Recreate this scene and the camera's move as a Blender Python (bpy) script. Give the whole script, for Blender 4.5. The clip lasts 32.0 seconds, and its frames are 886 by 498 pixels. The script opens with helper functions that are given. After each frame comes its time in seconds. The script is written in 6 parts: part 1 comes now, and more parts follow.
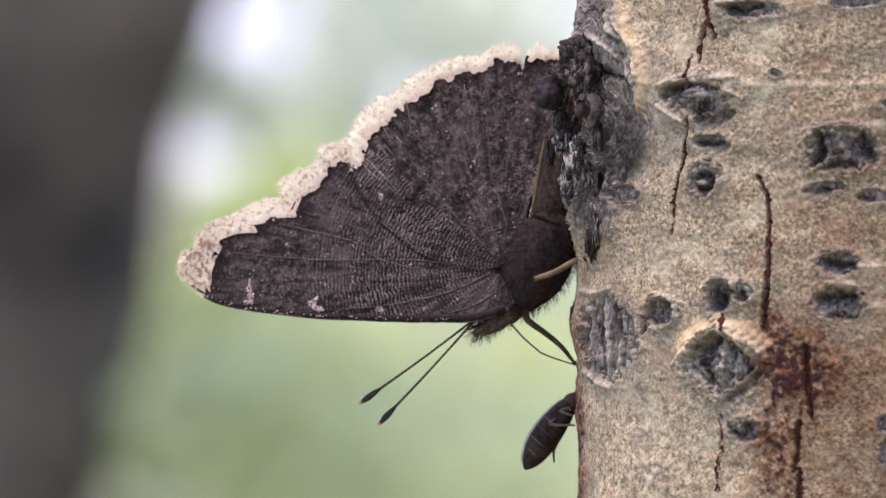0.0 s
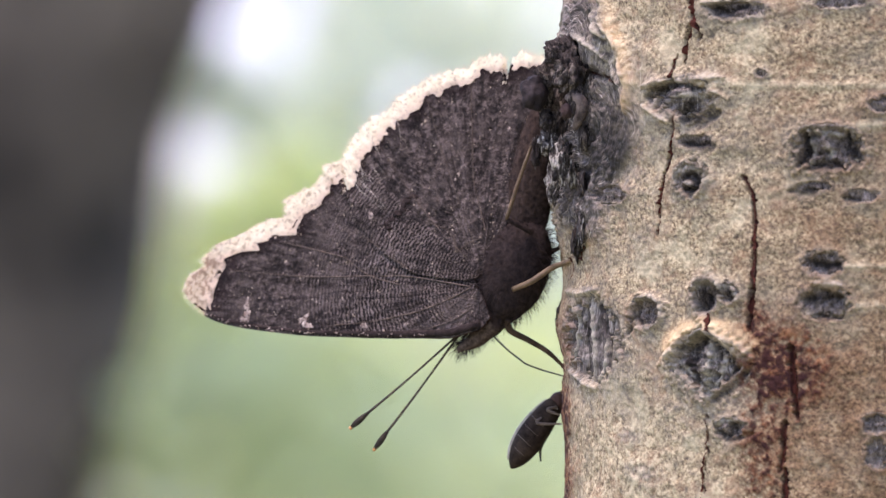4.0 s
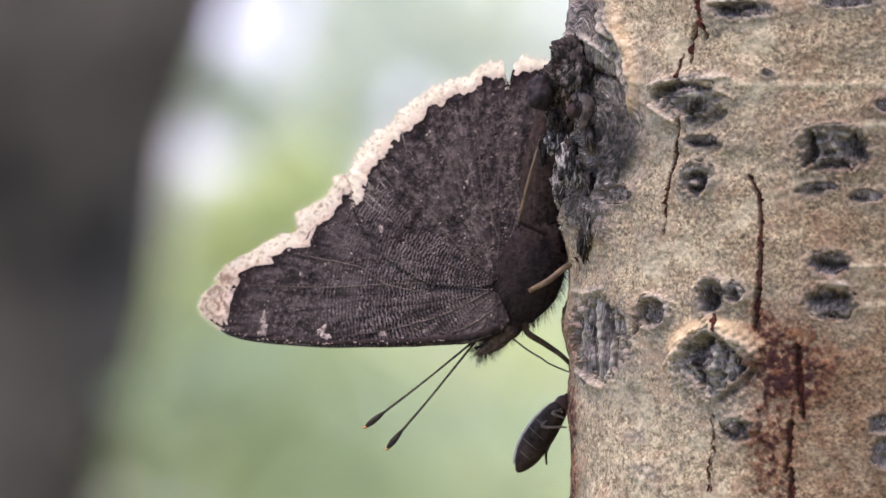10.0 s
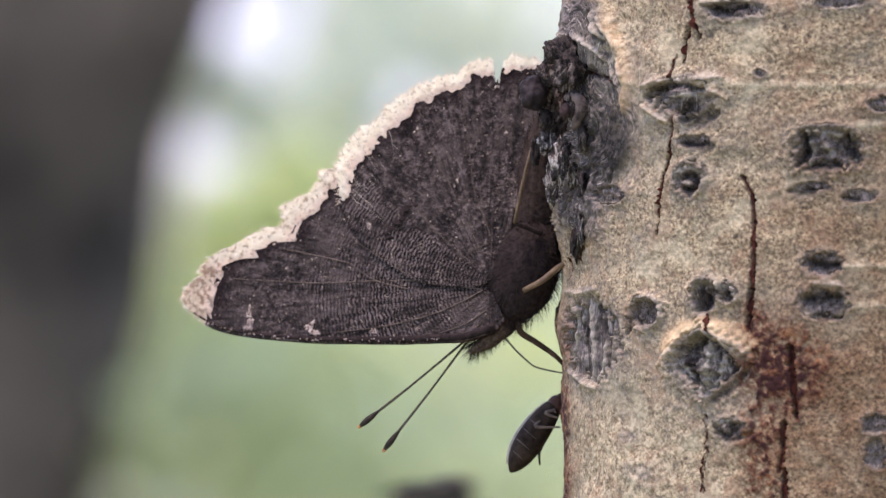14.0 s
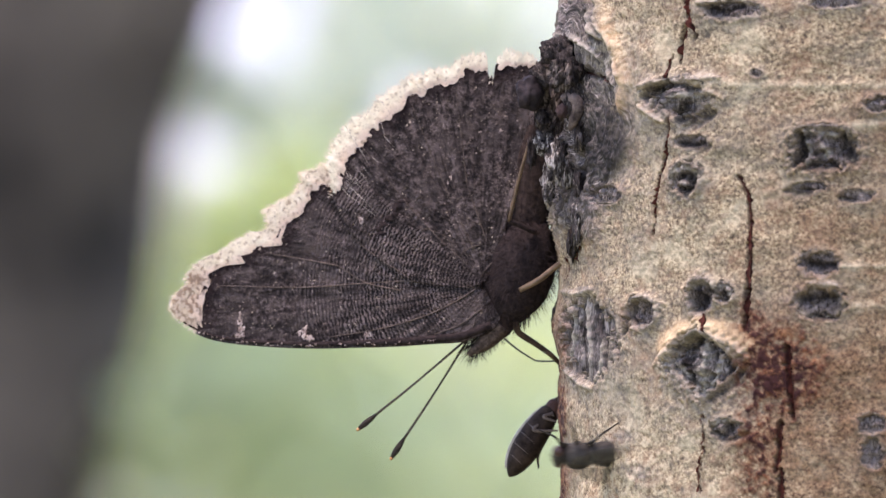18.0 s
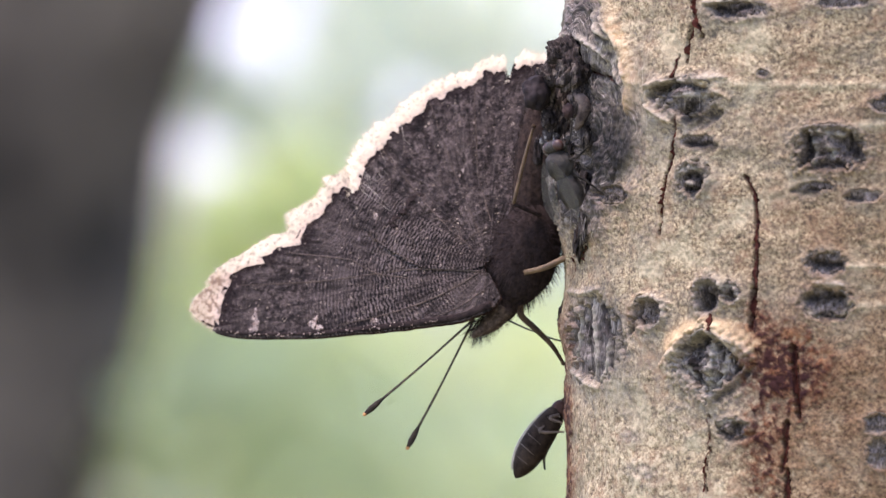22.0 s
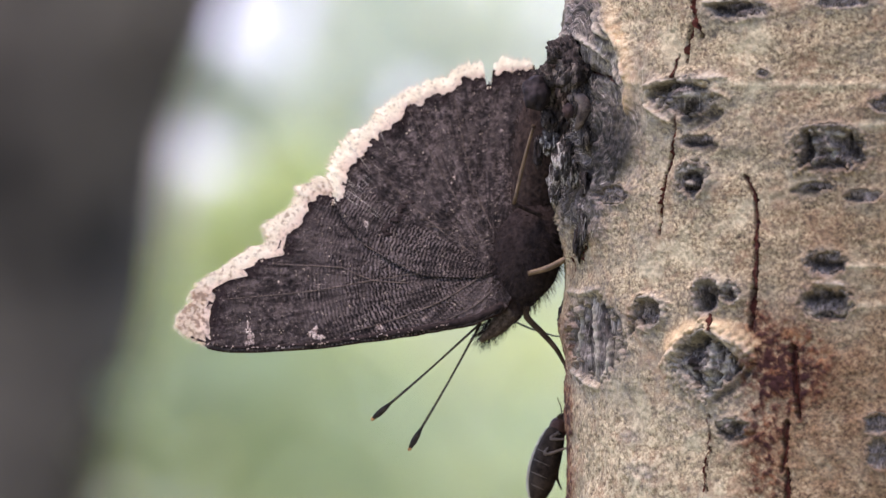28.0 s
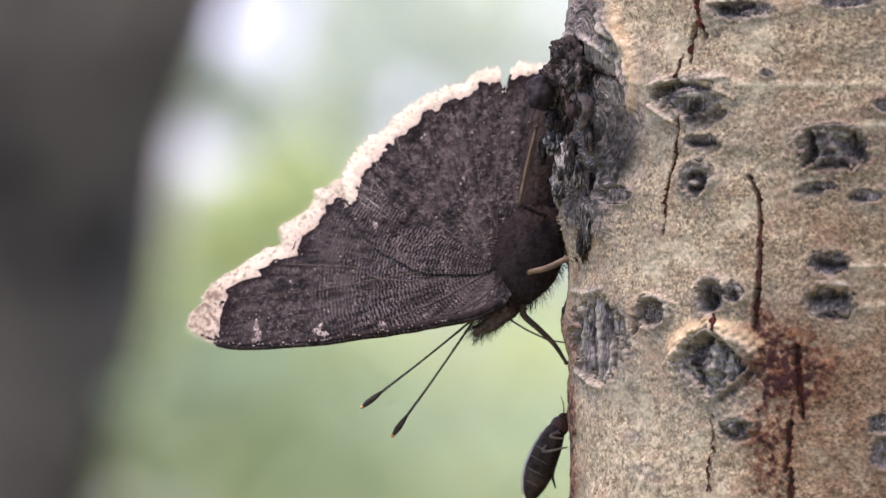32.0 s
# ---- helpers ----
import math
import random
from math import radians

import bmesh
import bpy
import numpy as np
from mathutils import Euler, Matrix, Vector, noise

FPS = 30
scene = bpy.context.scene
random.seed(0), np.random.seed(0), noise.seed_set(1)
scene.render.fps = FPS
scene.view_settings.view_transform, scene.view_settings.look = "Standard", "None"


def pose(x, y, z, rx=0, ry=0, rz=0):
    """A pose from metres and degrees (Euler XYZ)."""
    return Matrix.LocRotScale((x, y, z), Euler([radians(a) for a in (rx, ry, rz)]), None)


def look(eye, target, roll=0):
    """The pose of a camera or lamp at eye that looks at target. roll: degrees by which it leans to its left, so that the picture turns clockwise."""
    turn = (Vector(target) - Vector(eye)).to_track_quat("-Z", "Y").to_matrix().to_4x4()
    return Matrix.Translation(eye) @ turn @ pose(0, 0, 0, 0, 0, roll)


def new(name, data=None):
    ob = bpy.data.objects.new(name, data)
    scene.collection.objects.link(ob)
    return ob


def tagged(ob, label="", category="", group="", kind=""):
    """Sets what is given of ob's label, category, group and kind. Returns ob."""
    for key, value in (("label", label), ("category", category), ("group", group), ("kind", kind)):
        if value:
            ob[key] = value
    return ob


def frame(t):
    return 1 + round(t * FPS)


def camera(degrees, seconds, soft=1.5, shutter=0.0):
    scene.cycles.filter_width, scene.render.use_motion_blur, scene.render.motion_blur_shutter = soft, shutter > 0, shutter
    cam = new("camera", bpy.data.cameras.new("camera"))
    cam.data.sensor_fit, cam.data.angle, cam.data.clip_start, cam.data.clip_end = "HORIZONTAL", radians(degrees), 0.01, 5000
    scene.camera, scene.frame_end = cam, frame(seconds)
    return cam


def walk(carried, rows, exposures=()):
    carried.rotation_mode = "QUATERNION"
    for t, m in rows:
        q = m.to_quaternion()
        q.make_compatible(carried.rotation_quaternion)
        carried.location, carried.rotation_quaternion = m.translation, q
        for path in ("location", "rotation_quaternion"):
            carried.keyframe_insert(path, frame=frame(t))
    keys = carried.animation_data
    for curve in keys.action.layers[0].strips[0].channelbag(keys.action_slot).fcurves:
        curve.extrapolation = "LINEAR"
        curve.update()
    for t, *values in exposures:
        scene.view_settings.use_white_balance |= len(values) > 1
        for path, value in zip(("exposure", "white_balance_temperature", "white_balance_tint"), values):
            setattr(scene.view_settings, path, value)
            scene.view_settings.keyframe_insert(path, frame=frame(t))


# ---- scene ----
# A butterfly, a beetle and flies on the trunk of a young aspen, seen through a long lens.
# Lengths of the small things are in millimetres times MM.
MM = 0.001
cam = camera(4.276, 32.0, soft=1.3, shutter=0.5)
EYE = (0, -1.5, 1.5)
walk(cam, [(0, look(EYE, (0, 0, 1.5))), (32, look(EYE, (0, 0, 1.5)))],
     exposures=[(t, 2.3 + e, 7000, 27) for t, e in ((0, 0.0), (1, 0.0), (3, 0.1), (6, 0.24), (7, 0.26), (8.2, 0.2), (9, 0.03), (10, 0.03), (13, -0.05), (16, 0.05), (17.5, 0.1), (19, 0.22), (20, 0.13), (21, 0.12), (22, 0.2), (23, 0.16), (24, 0.05), (25, 0.1), (28, 0.0), (32, 0.05))])
cam.data.dof.use_dof = True
cam.data.dof.focus_distance = 1.48
cam.data.dof.aperture_fstop = 40

# ---- sky and sun: bright hazy daylight from above
SUN_UP, SUN_TURN = 73, 240
world = bpy.data.worlds.new("sky")
scene.world = world
world.use_nodes = True
sky = world.node_tree.nodes.new("ShaderNodeTexSky")
sky.sky_type, sky.sun_disc = "NISHITA", False
sky.sun_elevation, sky.sun_rotation = radians(SUN_UP), radians(SUN_TURN)
sky.air_density, sky.dust_density, sky.ozone_density = 1.0, 0.8, 3.0
world.node_tree.links.new(sky.outputs[0], world.node_tree.nodes["Background"].inputs[0])
world.node_tree.nodes["Background"].inputs[1].default_value = 0.115
sun = new("sun", bpy.data.lights.new("sun", "SUN"))
sun.data.energy, sun.data.angle, sun.data.color = 1.1, radians(16), (1.0, 0.95, 0.88)
to_sun = Vector((math.sin(radians(SUN_TURN)) * math.cos(radians(SUN_UP)),
                 math.cos(radians(SUN_TURN)) * math.cos(radians(SUN_UP)), math.sin(radians(SUN_UP))))
sun.matrix_world = look(to_sun * 20, (0, 0, 0))


# ---- materials
def rgb(c):
    return (*c, 1.0)


class Mat:
    """A node material, built step by step."""

    def __init__(self, name, rough=0.7, spec=0.3):
        self.m = bpy.data.materials.new(name)
        self.m.use_nodes = True
        self.t = self.m.node_tree
        self.b = self.t.nodes["Principled BSDF"]
        self.b.inputs["Roughness"].default_value = rough
        self.b.inputs["Specular IOR Level"].default_value = spec
        self.co = self.t.nodes.new("ShaderNodeTexCoord").outputs["Object"]

    def put(self, socket, value):
        if isinstance(value, bpy.types.NodeSocket):
            self.t.links.new(value, socket)
        else:
            socket.default_value = value

    def scaled(self, x, y, z, vec=None):
        n = self.t.nodes.new("ShaderNodeMapping")
        self.put(n.inputs["Vector"], vec if vec is not None else self.co)
        n.inputs["Scale"].default_value = (x, y, z)
        return n.outputs[0]

    def noise(self, scale, detail=4.0, rough=0.6, vec=None, distortion=0.0):
        n = self.t.nodes.new("ShaderNodeTexNoise")
        self.put(n.inputs["Vector"], vec if vec is not None else self.co)
        n.inputs["Scale"].default_value, n.inputs["Detail"].default_value = scale, detail
        n.inputs["Roughness"].default_value, n.inputs["Distortion"].default_value = rough, distortion
        return n.outputs[0]

    def cells(self, scale, vec=None):
        n = self.t.nodes.new("ShaderNodeTexVoronoi")
        self.put(n.inputs["Vector"], vec if vec is not None else self.co)
        n.inputs["Scale"].default_value = scale
        return n.outputs["Distance"]

    def ramp(self, value, stops):
        n = self.t.nodes.new("ShaderNodeValToRGB")
        self.put(n.inputs[0], value)
        e = n.color_ramp.elements
        while len(e) < len(stops):
            e.new(0.5)
        for el, (at, c) in zip(e, stops):
            el.position = at
            el.color = rgb(c) if isinstance(c, tuple) else (c, c, c, 1)
        return n.outputs[0]

    def mix(self, fac, a, b, kind="MIX"):
        n = self.t.nodes.new("ShaderNodeMix")
        n.data_type, n.blend_type = "RGBA", kind
        self.put(n.inputs[0], fac)
        self.put(n.inputs[6], rgb(a) if isinstance(a, tuple) else a)
        self.put(n.inputs[7], rgb(b) if isinstance(b, tuple) else b)
        return n.outputs[2]

    def math(self, op, a, b=0.0):
        n = self.t.nodes.new("ShaderNodeMath")
        n.operation = op
        self.put(n.inputs[0], a)
        self.put(n.inputs[1], b)
        return n.outputs[0]

    def attr(self, name):
        n = self.t.nodes.new("ShaderNodeAttribute")
        n.attribute_name = name
        return n.outputs["Fac"]

    def vattr(self, name):
        n = self.t.nodes.new("ShaderNodeAttribute")
        n.attribute_name = name
        return n.outputs["Vector"]

    def island(self):
        return self.t.nodes.new("ShaderNodeNewGeometry").outputs["Random Per Island"]

    def bump(self, height, depth, strength=1.0):
        n = self.t.nodes.new("ShaderNodeBump")
        self.put(n.inputs["Height"], height)
        n.inputs["Distance"].default_value, n.inputs["Strength"].default_value = depth, strength
        self.put(self.b.inputs["Normal"], n.outputs[0])

    def colour(self, value):
        self.put(self.b.inputs["Base Color"], rgb(value) if isinstance(value, tuple) else value)
        return self

    def rough(self, value):
        self.put(self.b.inputs["Roughness"], value)

    def through_light(self, amount, colour):
        """Thin stuff that lets some light through."""
        tr = self.t.nodes.new("ShaderNodeBsdfTranslucent")
        self.put(tr.inputs[0], rgb(colour) if isinstance(colour, tuple) else colour)
        mx = self.t.nodes.new("ShaderNodeMixShader")
        mx.inputs[0].default_value = amount
        out = self.t.nodes["Material Output"]
        self.put(mx.inputs[1], self.b.outputs[0])
        self.put(mx.inputs[2], tr.outputs[0])
        self.put(out.inputs[0], mx.outputs[0])


def plain(name, dark, light, scale, rough=0.7, spec=0.3, depth=0.0001, detail=4.0):
    m = Mat(name, rough, spec)
    n = m.noise(scale, detail, 0.65)
    m.colour(m.ramp(n, [(0.32, dark), (0.68, light)]))
    m.bump(n, depth)
    return m.m


def wool_of(m, grain=0.38, deep=0.8):
    """Grey fibres over near-black hollows, as in old scar bark: colour and height."""
    warp = m.scaled(1.0, 1.0, grain)
    curl = m.noise(1500, 3.0, 0.6, warp, 1.1)
    fine = m.noise(2100, 4.0, 0.7, warp, 0.6)
    tone = m.noise(330, 5.0, 0.7, m.scaled(1.0, 1.0, 2.1 * grain), 0.5)
    ground = m.ramp(fine, [(0.34, (0.0208, 0.0155, 0.0142)), (0.50, (0.1150, 0.0886, 0.0772)), (0.68, (0.2778, 0.2219, 0.1918))])
    fibre = m.ramp(curl, [(0.44, 0.0), (0.48, 0.6), (0.50, 0.6), (0.55, 0.0)])
    lit = m.mix(fibre, ground, (0.3611, 0.2893, 0.2557))
    dark = m.mix(m.ramp(tone, [(0.52, 0.0), (0.63, deep)]), lit, (0.0180, 0.0126, 0.0117))
    return m.mix(m.ramp(tone, [(0.28, 0.45), (0.44, 0.0)]), dark, (0.2986, 0.2475, 0.2237)), m.mix(0.5, fibre, fine)


def bark_base(m):
    """Cream bark, finely speckled, with rusty and grey clouds: colour, speckle and grain."""
    tall = m.scaled(1, 1, 1.25)
    speck = m.noise(2000, 4.0, 0.66, tall, 0.3)
    grain = m.noise(620, 5.0, 0.72, tall)
    base = m.ramp(speck, [(0.35, (0.0667, 0.0444, 0.0303)), (0.44, (0.1752, 0.1245, 0.0768)), (0.52, (0.2747, 0.2029, 0.1227)), (0.64, (0.4627, 0.3635, 0.2287))])
    base = m.mix(m.ramp(grain, [(0.34, 0.55), (0.48, 0.0)]), base, (0.1131, 0.0892, 0.0658))
    base = m.mix(m.ramp(m.noise(190, 5.0, 0.7, m.scaled(1, 1, 1.3)), [(0.50, 0.0), (0.64, 0.55)]), base, (0.2104, 0.1163, 0.0693))
    base = m.mix(m.ramp(m.noise(130, 5.0, 0.65, m.scaled(1, 1, 1.8)), [(0.48, 0.0), (0.68, 0.60)]), base, (0.1420, 0.1244, 0.0950))
    base = m.mix(m.ramp(m.noise(115, 4.0, 0.65), [(0.36, 0.5), (0.46, 0.0)]), base, (0.4208, 0.3569, 0.2362))
    dots = m.math("MULTIPLY", m.ramp(m.cells(420), [(0.10, 1.0), (0.26, 0.0)]), m.ramp(m.noise(230, 2.0), [(0.52, 0.0), (0.62, 0.8)]))
    base = m.mix(dots, base, (0.0447, 0.0389, 0.0349))
    cross = m.ramp(m.noise(80, 5.0, 0.7, m.scaled(1, 1, 6)), [(0.38, 0.76), (0.54, 1.06)])
    return m.mix(0.8, base, cross, "MULTIPLY"), speck, grain


def bark_material():
    m = Mat("aspen_bark", 0.85, 0.12)
    a, speck, grain = bark_base(m)
    # grey skin and painted soft shade round the scars, rough grey bark near the dead branch, a rust-red stain, and dark
    # cracks
    hazy = m.ramp(m.noise(700, 5.0, 0.75), [(0.34, (0.050, 0.0430, 0.0390)), (0.52, (0.138, 0.118, 0.100)), (0.68, (0.285, 0.246, 0.205))])
    a = m.mix(m.math("MULTIPLY", m.attr("skin"), m.ramp(grain, [(0.34, 0.9), (0.62, 0.45)])), a, hazy)
    wool, _ = wool_of(m)
    # bark that has grown in curved folds round the dead branch
    flow = m.ramp(m.noise(1.0, 4.0, 0.65, m.scaled(1.0, 0.16, 1, m.vattr("flow")), 0.8), [(0.38, (0.012, 0.0092, 0.0086)), (0.49, (0.050, 0.039, 0.035)), (0.57, (0.135, 0.109, 0.095)), (0.64, (0.42, 0.36, 0.31))])
    folded = m.mix(m.ramp(m.noise(330, 4.0, 0.7), [(0.42, 0.1), (0.56, 0.9)]), m.mix(0.6, hazy, wool), flow)
    sooty = m.math("MULTIPLY", m.attr("smear"), m.ramp(m.noise(420, 5.0, 0.75), [(0.34, 0.55), (0.50, 0.97)]))
    a = m.mix(m.attr("grey"), a, m.mix(sooty, folded, (0.0174, 0.0146, 0.0139)))
    a = m.mix(m.math("MULTIPLY", m.attr("halo"), m.ramp(grain, [(0.36, 0.35), (0.60, 0.95)])), a, (0.4588, 0.2852, 0.1426))
    # brown stain, with the shade of the trunk's right side painted in
    a = m.mix(m.math("MULTIPLY", m.attr("shade_wash"), m.ramp(m.noise(260, 4.0, 0.7), [(0.3, 0.4), (0.6, 0.95)])), a, m.ramp(speck, [(0.35, (0.044, 0.0205, 0.012)), (0.62, (0.180, 0.103, 0.054))]))
    a = m.mix(m.math("MULTIPLY", m.attr("pale"), m.ramp(grain, [(0.38, 0.0), (0.62, 0.6)])), a, (0.52, 0.43, 0.285))
    a = m.mix(m.attr("scar"), a, wool)
    # ridges paled and grooves blackened: light and shade of the relief as colour
    a = m.mix(m.math("MULTIPLY", m.attr("ridge"), m.ramp(m.noise(1100, 4.0, 0.7), [(0.36, 0.05), (0.62, 0.6)])), a, (0.42, 0.36, 0.28))
    a = m.mix(m.math("MULTIPLY", m.attr("groove"), m.ramp(m.noise(900, 4.0, 0.7), [(0.34, 0.4), (0.56, 0.9)])), a, (0.022, 0.017, 0.016))
    rust = m.ramp(m.noise(640, 5.0, 0.75), [(0.36, (0.0190, 0.0055, 0.0046)), (0.52, (0.118, 0.036, 0.0150)), (0.70, (0.29, 0.130, 0.055))])
    a = m.mix(m.math("MULTIPLY", m.attr("rust"), m.ramp(grain, [(0.3, 0.7), (0.6, 0.97)])), a, rust)
    a = m.mix(m.math("MULTIPLY", m.math("POWER", m.attr("rust"), 3.0), m.ramp(m.noise(430, 4.0, 0.7), [(0.40, 0.0), (0.52, 0.92)])), a, (0.0200, 0.0056, 0.0062))
    a = m.mix(m.attr("crack"), a, (0.0298, 0.0077, 0.0062))
    m.colour(a)
    m.bump(m.mix(0.5, speck, m.mix(0.5, grain, m.noise(2600, 3.0))), 0.00016, 0.9)
    return m.m


def scar_material(name, grain, deep):
    m = Mat(name, 0.9, 0.12)
    colour, height = wool_of(m, grain, deep)
    if not deep:
        height = m.mix(0.35, m.noise(900, 4.0, 0.7, m.scaled(1, 1, grain), 1.1), m.noise(420, 4.0, 0.7, m.scaled(1, 1, 0.5), 0.6))
        colour = m.ramp(height, [(0.40, (0.015, 0.0115, 0.011)), (0.52, (0.082, 0.067, 0.061)), (0.64, (0.30, 0.255, 0.225))])
    skin = m.ramp(m.noise(900, 5.0, 0.75), [(0.34, (0.062, 0.0527, 0.0453)), (0.52, (0.1798, 0.1440, 0.1080)), (0.68, (0.3250, 0.2620, 0.1850))])
    edge = m.math("ADD", m.attr("core"), m.math("MULTIPLY", m.math("ADD", m.noise(520, 4.0, 0.7), -0.5), 1.5))
    # the same painted light on ridges and shade in grooves
    colour = m.mix(m.math("MULTIPLY", m.attr("ridge"), m.ramp(m.noise(1100, 4.0, 0.7), [(0.34, 0.15), (0.58, 0.9)])), colour, (0.36, 0.315, 0.25))
    colour = m.mix(m.math("MULTIPLY", m.attr("groove"), m.ramp(m.noise(900, 4.0, 0.7), [(0.34, 0.5), (0.56, 0.95)])), colour, (0.015, 0.0115, 0.0105))
    m.colour(m.mix(m.ramp(edge, [(0.0, 0.0), (0.42, 1.0)]), skin, colour))
    m.bump(height, 0.0006, 1.0)
    return m.m


def char_material():
    m = Mat("dead_branch_wood", 0.85, 0.1)
    n = m.noise(900, 6.0, 0.75, m.scaled(1, 1, 0.45), 0.8)
    m.colour(m.ramp(n, [(0.38, (0.010, 0.0070, 0.0068)), (0.54, (0.050, 0.038, 0.034)), (0.70, (0.27, 0.215, 0.18))]))
    m.bump(n, 0.0008)
    return m.m


def fibre_material():
    m = Mat("fibrous_grey_bark", 0.9, 0.1)
    n = m.mix(0.4, m.noise(1300, 4.0, 0.7, m.scaled(1, 1, 0.3), 1.0), m.noise(520, 4.0, 0.7))
    m.colour(m.ramp(n, [(0.40, (0.011, 0.0085, 0.0082)), (0.51, (0.062, 0.050, 0.045)), (0.60, (0.40, 0.35, 0.31))]))
    m.bump(n, 0.0007)
    return m.m


def wing_material(name, dark, mid, light, ripple=1.0):
    """Scales in fine broken cross-ripples between the veins; the surface is laid out by reach and angle from the wing's root."""
    m = Mat(name, 0.8, 0.1)
    polar = m.vattr("polar")
    long = m.noise(1.0, 2.0, 0.5, m.scaled(3.0, 0.8, 1, polar), 1.0)
    short = m.noise(1.0, 2.0, 0.6, m.scaled(5.0, 2.0, 1, polar), 1.0)
    strokes = m.ramp(m.mix(0.42, long, short), [(0.42, 0.0), (0.50, 0.5), (0.57, 1.0)])
    wave = m.t.nodes.new("ShaderNodeTexWave")
    m.put(wave.inputs["Vector"], polar)
    wave.wave_type, wave.bands_direction = "BANDS", "X"
    wave.inputs["Scale"].default_value, wave.inputs["Distortion"].default_value = 0.66, 7.0
    wave.inputs["Detail"].default_value, wave.inputs["Detail Scale"].default_value = 3.0, 1.0
    wave.inputs["Detail Roughness"].default_value = 0.6
    strokes = m.ramp(m.mix(0.55, strokes, wave.outputs["Fac"]), [(0.25, 0.0), (0.75, 1.0)])
    parts = m.t.nodes.new("ShaderNodeSeparateXYZ")
    m.put(parts.inputs[0], polar)
    reach = m.math("MULTIPLY", parts.outputs[0], 0.025)
    inner = m.ramp(m.mix(0.45, reach, m.noise(150, 4.0, 0.65)), [(0.44, 0.95), (0.60, 0.06)])
    side = m.ramp(m.math("ADD", m.math("MULTIPLY", parts.outputs[1], -0.01), m.math("MULTIPLY", m.noise(160, 3.0), 0.16)), [(0.60, 0.0), (0.68, 1.0), (1.18, 1.0), (1.28, 0.0)])
    inner = m.math("MULTIPLY", inner, side)
    held = m.math("MULTIPLY", inner, m.ramp(m.noise(200, 4.0, 0.65), [(0.36, 0.45), (0.50, 1.0)]))
    grainy = m.ramp(m.mix(0.35, m.noise(1500, 4.0, 0.75), m.noise(600, 4.0, 0.7, m.scaled(1, 1, 1), 0.8)), [(0.36, 0.0), (0.64, 1.0)])
    ripples = m.mix(held, grainy, strokes)
    patch = m.ramp(m.noise(210, 5.0, 0.7), [(0.30, 0.12), (0.70, 0.88)])
    base = m.ramp(m.mix(0.36, ripples, patch), [(0.24, dark), (0.50, mid), (0.76, light)])
    worn = m.ramp(m.noise(120, 4.0, 0.7), [(0.50, 0.0), (0.64, 0.6)])
    base = m.mix(worn, base, tuple(0.75 * v for v in light))
    blotch = m.ramp(m.noise(190, 5.0, 0.7), [(0.36, 0.65), (0.46, 0.0)])
    base = m.mix(blotch, base, dark)
    # dull streaks that run out between the veins
    ray = m.noise(1.0, 4.0, 0.65, m.scaled(0.16, 0.9, 1, polar), 0.4)
    base = m.mix(m.ramp(ray, [(0.36, 0.7), (0.47, 0.0)]), base, tuple(1.2 * v for v in dark))
    base = m.mix(m.ramp(ray, [(0.54, 0.0), (0.68, 0.55)]), base, tuple(0.7 * v for v in light))
    # a maroon-black scalloped line just inside the pale border
    rim = m.math("ADD", m.attr("rim"), m.math("MULTIPLY", m.math("ADD", m.noise(330, 4.0, 0.65), -0.5), 0.24))
    base = m.mix(m.ramp(rim, [(0.90, 0.0), (0.96, 0.8)]), base, (0.016, 0.0075, 0.0085))
    # pale bits in scattered groups: glints of the scales painted as colour
    bits = m.ramp(m.noise(2600, 2.0, 0.6), [(0.645, 0.0), (0.70, 0.75)])
    few = m.ramp(m.noise(420, 3.0), [(0.46, 0.1), (0.60, 1.0)])
    glinted = m.mix(m.math("MULTIPLY", bits, few), base, (0.80, 0.64, 0.50))
    m.colour(glinted)
    m.bump(m.mix(0.38, m.mix(0.3, ripples, grainy), m.noise(380, 5.0, 0.7)), 0.0022 * ripple, 1.0)
    return m.m


def margin_material():
    m = Mat("cream_wing_margin", 0.7, 0.2)
    n = m.noise(1500, 3.0, 0.65)
    often = m.ramp(m.attr("tatter"), [(0.0, 0.0), (1.0, 0.11)])
    spots = m.math("ADD", m.noise(2000, 3.0, 0.65), m.math("MULTIPLY", often, -1.0))
    fleck = m.ramp(spots, [(0.34, 0.85), (0.43, 0.0)])
    pale = m.ramp(n, [(0.3, (0.52, 0.475, 0.35)), (0.62, (0.78, 0.73, 0.59))])
    pale = m.mix(m.math("MULTIPLY", m.attr("tatter"), 0.75), pale, (0.38, 0.27, 0.19))
    base = m.mix(m.ramp(m.mix(0.4, m.attr("edge"), m.noise(500, 3.0)), [(0.30, 0.9), (0.52, 0.0)]), pale, (0.60, 0.45, 0.35))
    c = m.mix(fleck, base, (0.12, 0.07, 0.05))
    m.colour(c)
    m.bump(n, 0.0002)
    m.through_light(0.40, m.mix(m.math("MULTIPLY", m.attr("tatter"), 0.35), (1.0, 0.90, 0.72), (0.60, 0.40, 0.28)))
    return m.m


def leaf_material(name, low, high):
    m = Mat(name, 0.5, 0.4)
    c = m.ramp(m.island(), [(0.0, low), (1.0, high)])
    m.colour(c)
    m.through_light(0.45, tuple(min(1, 1.5 * v) for v in high))
    return m.m


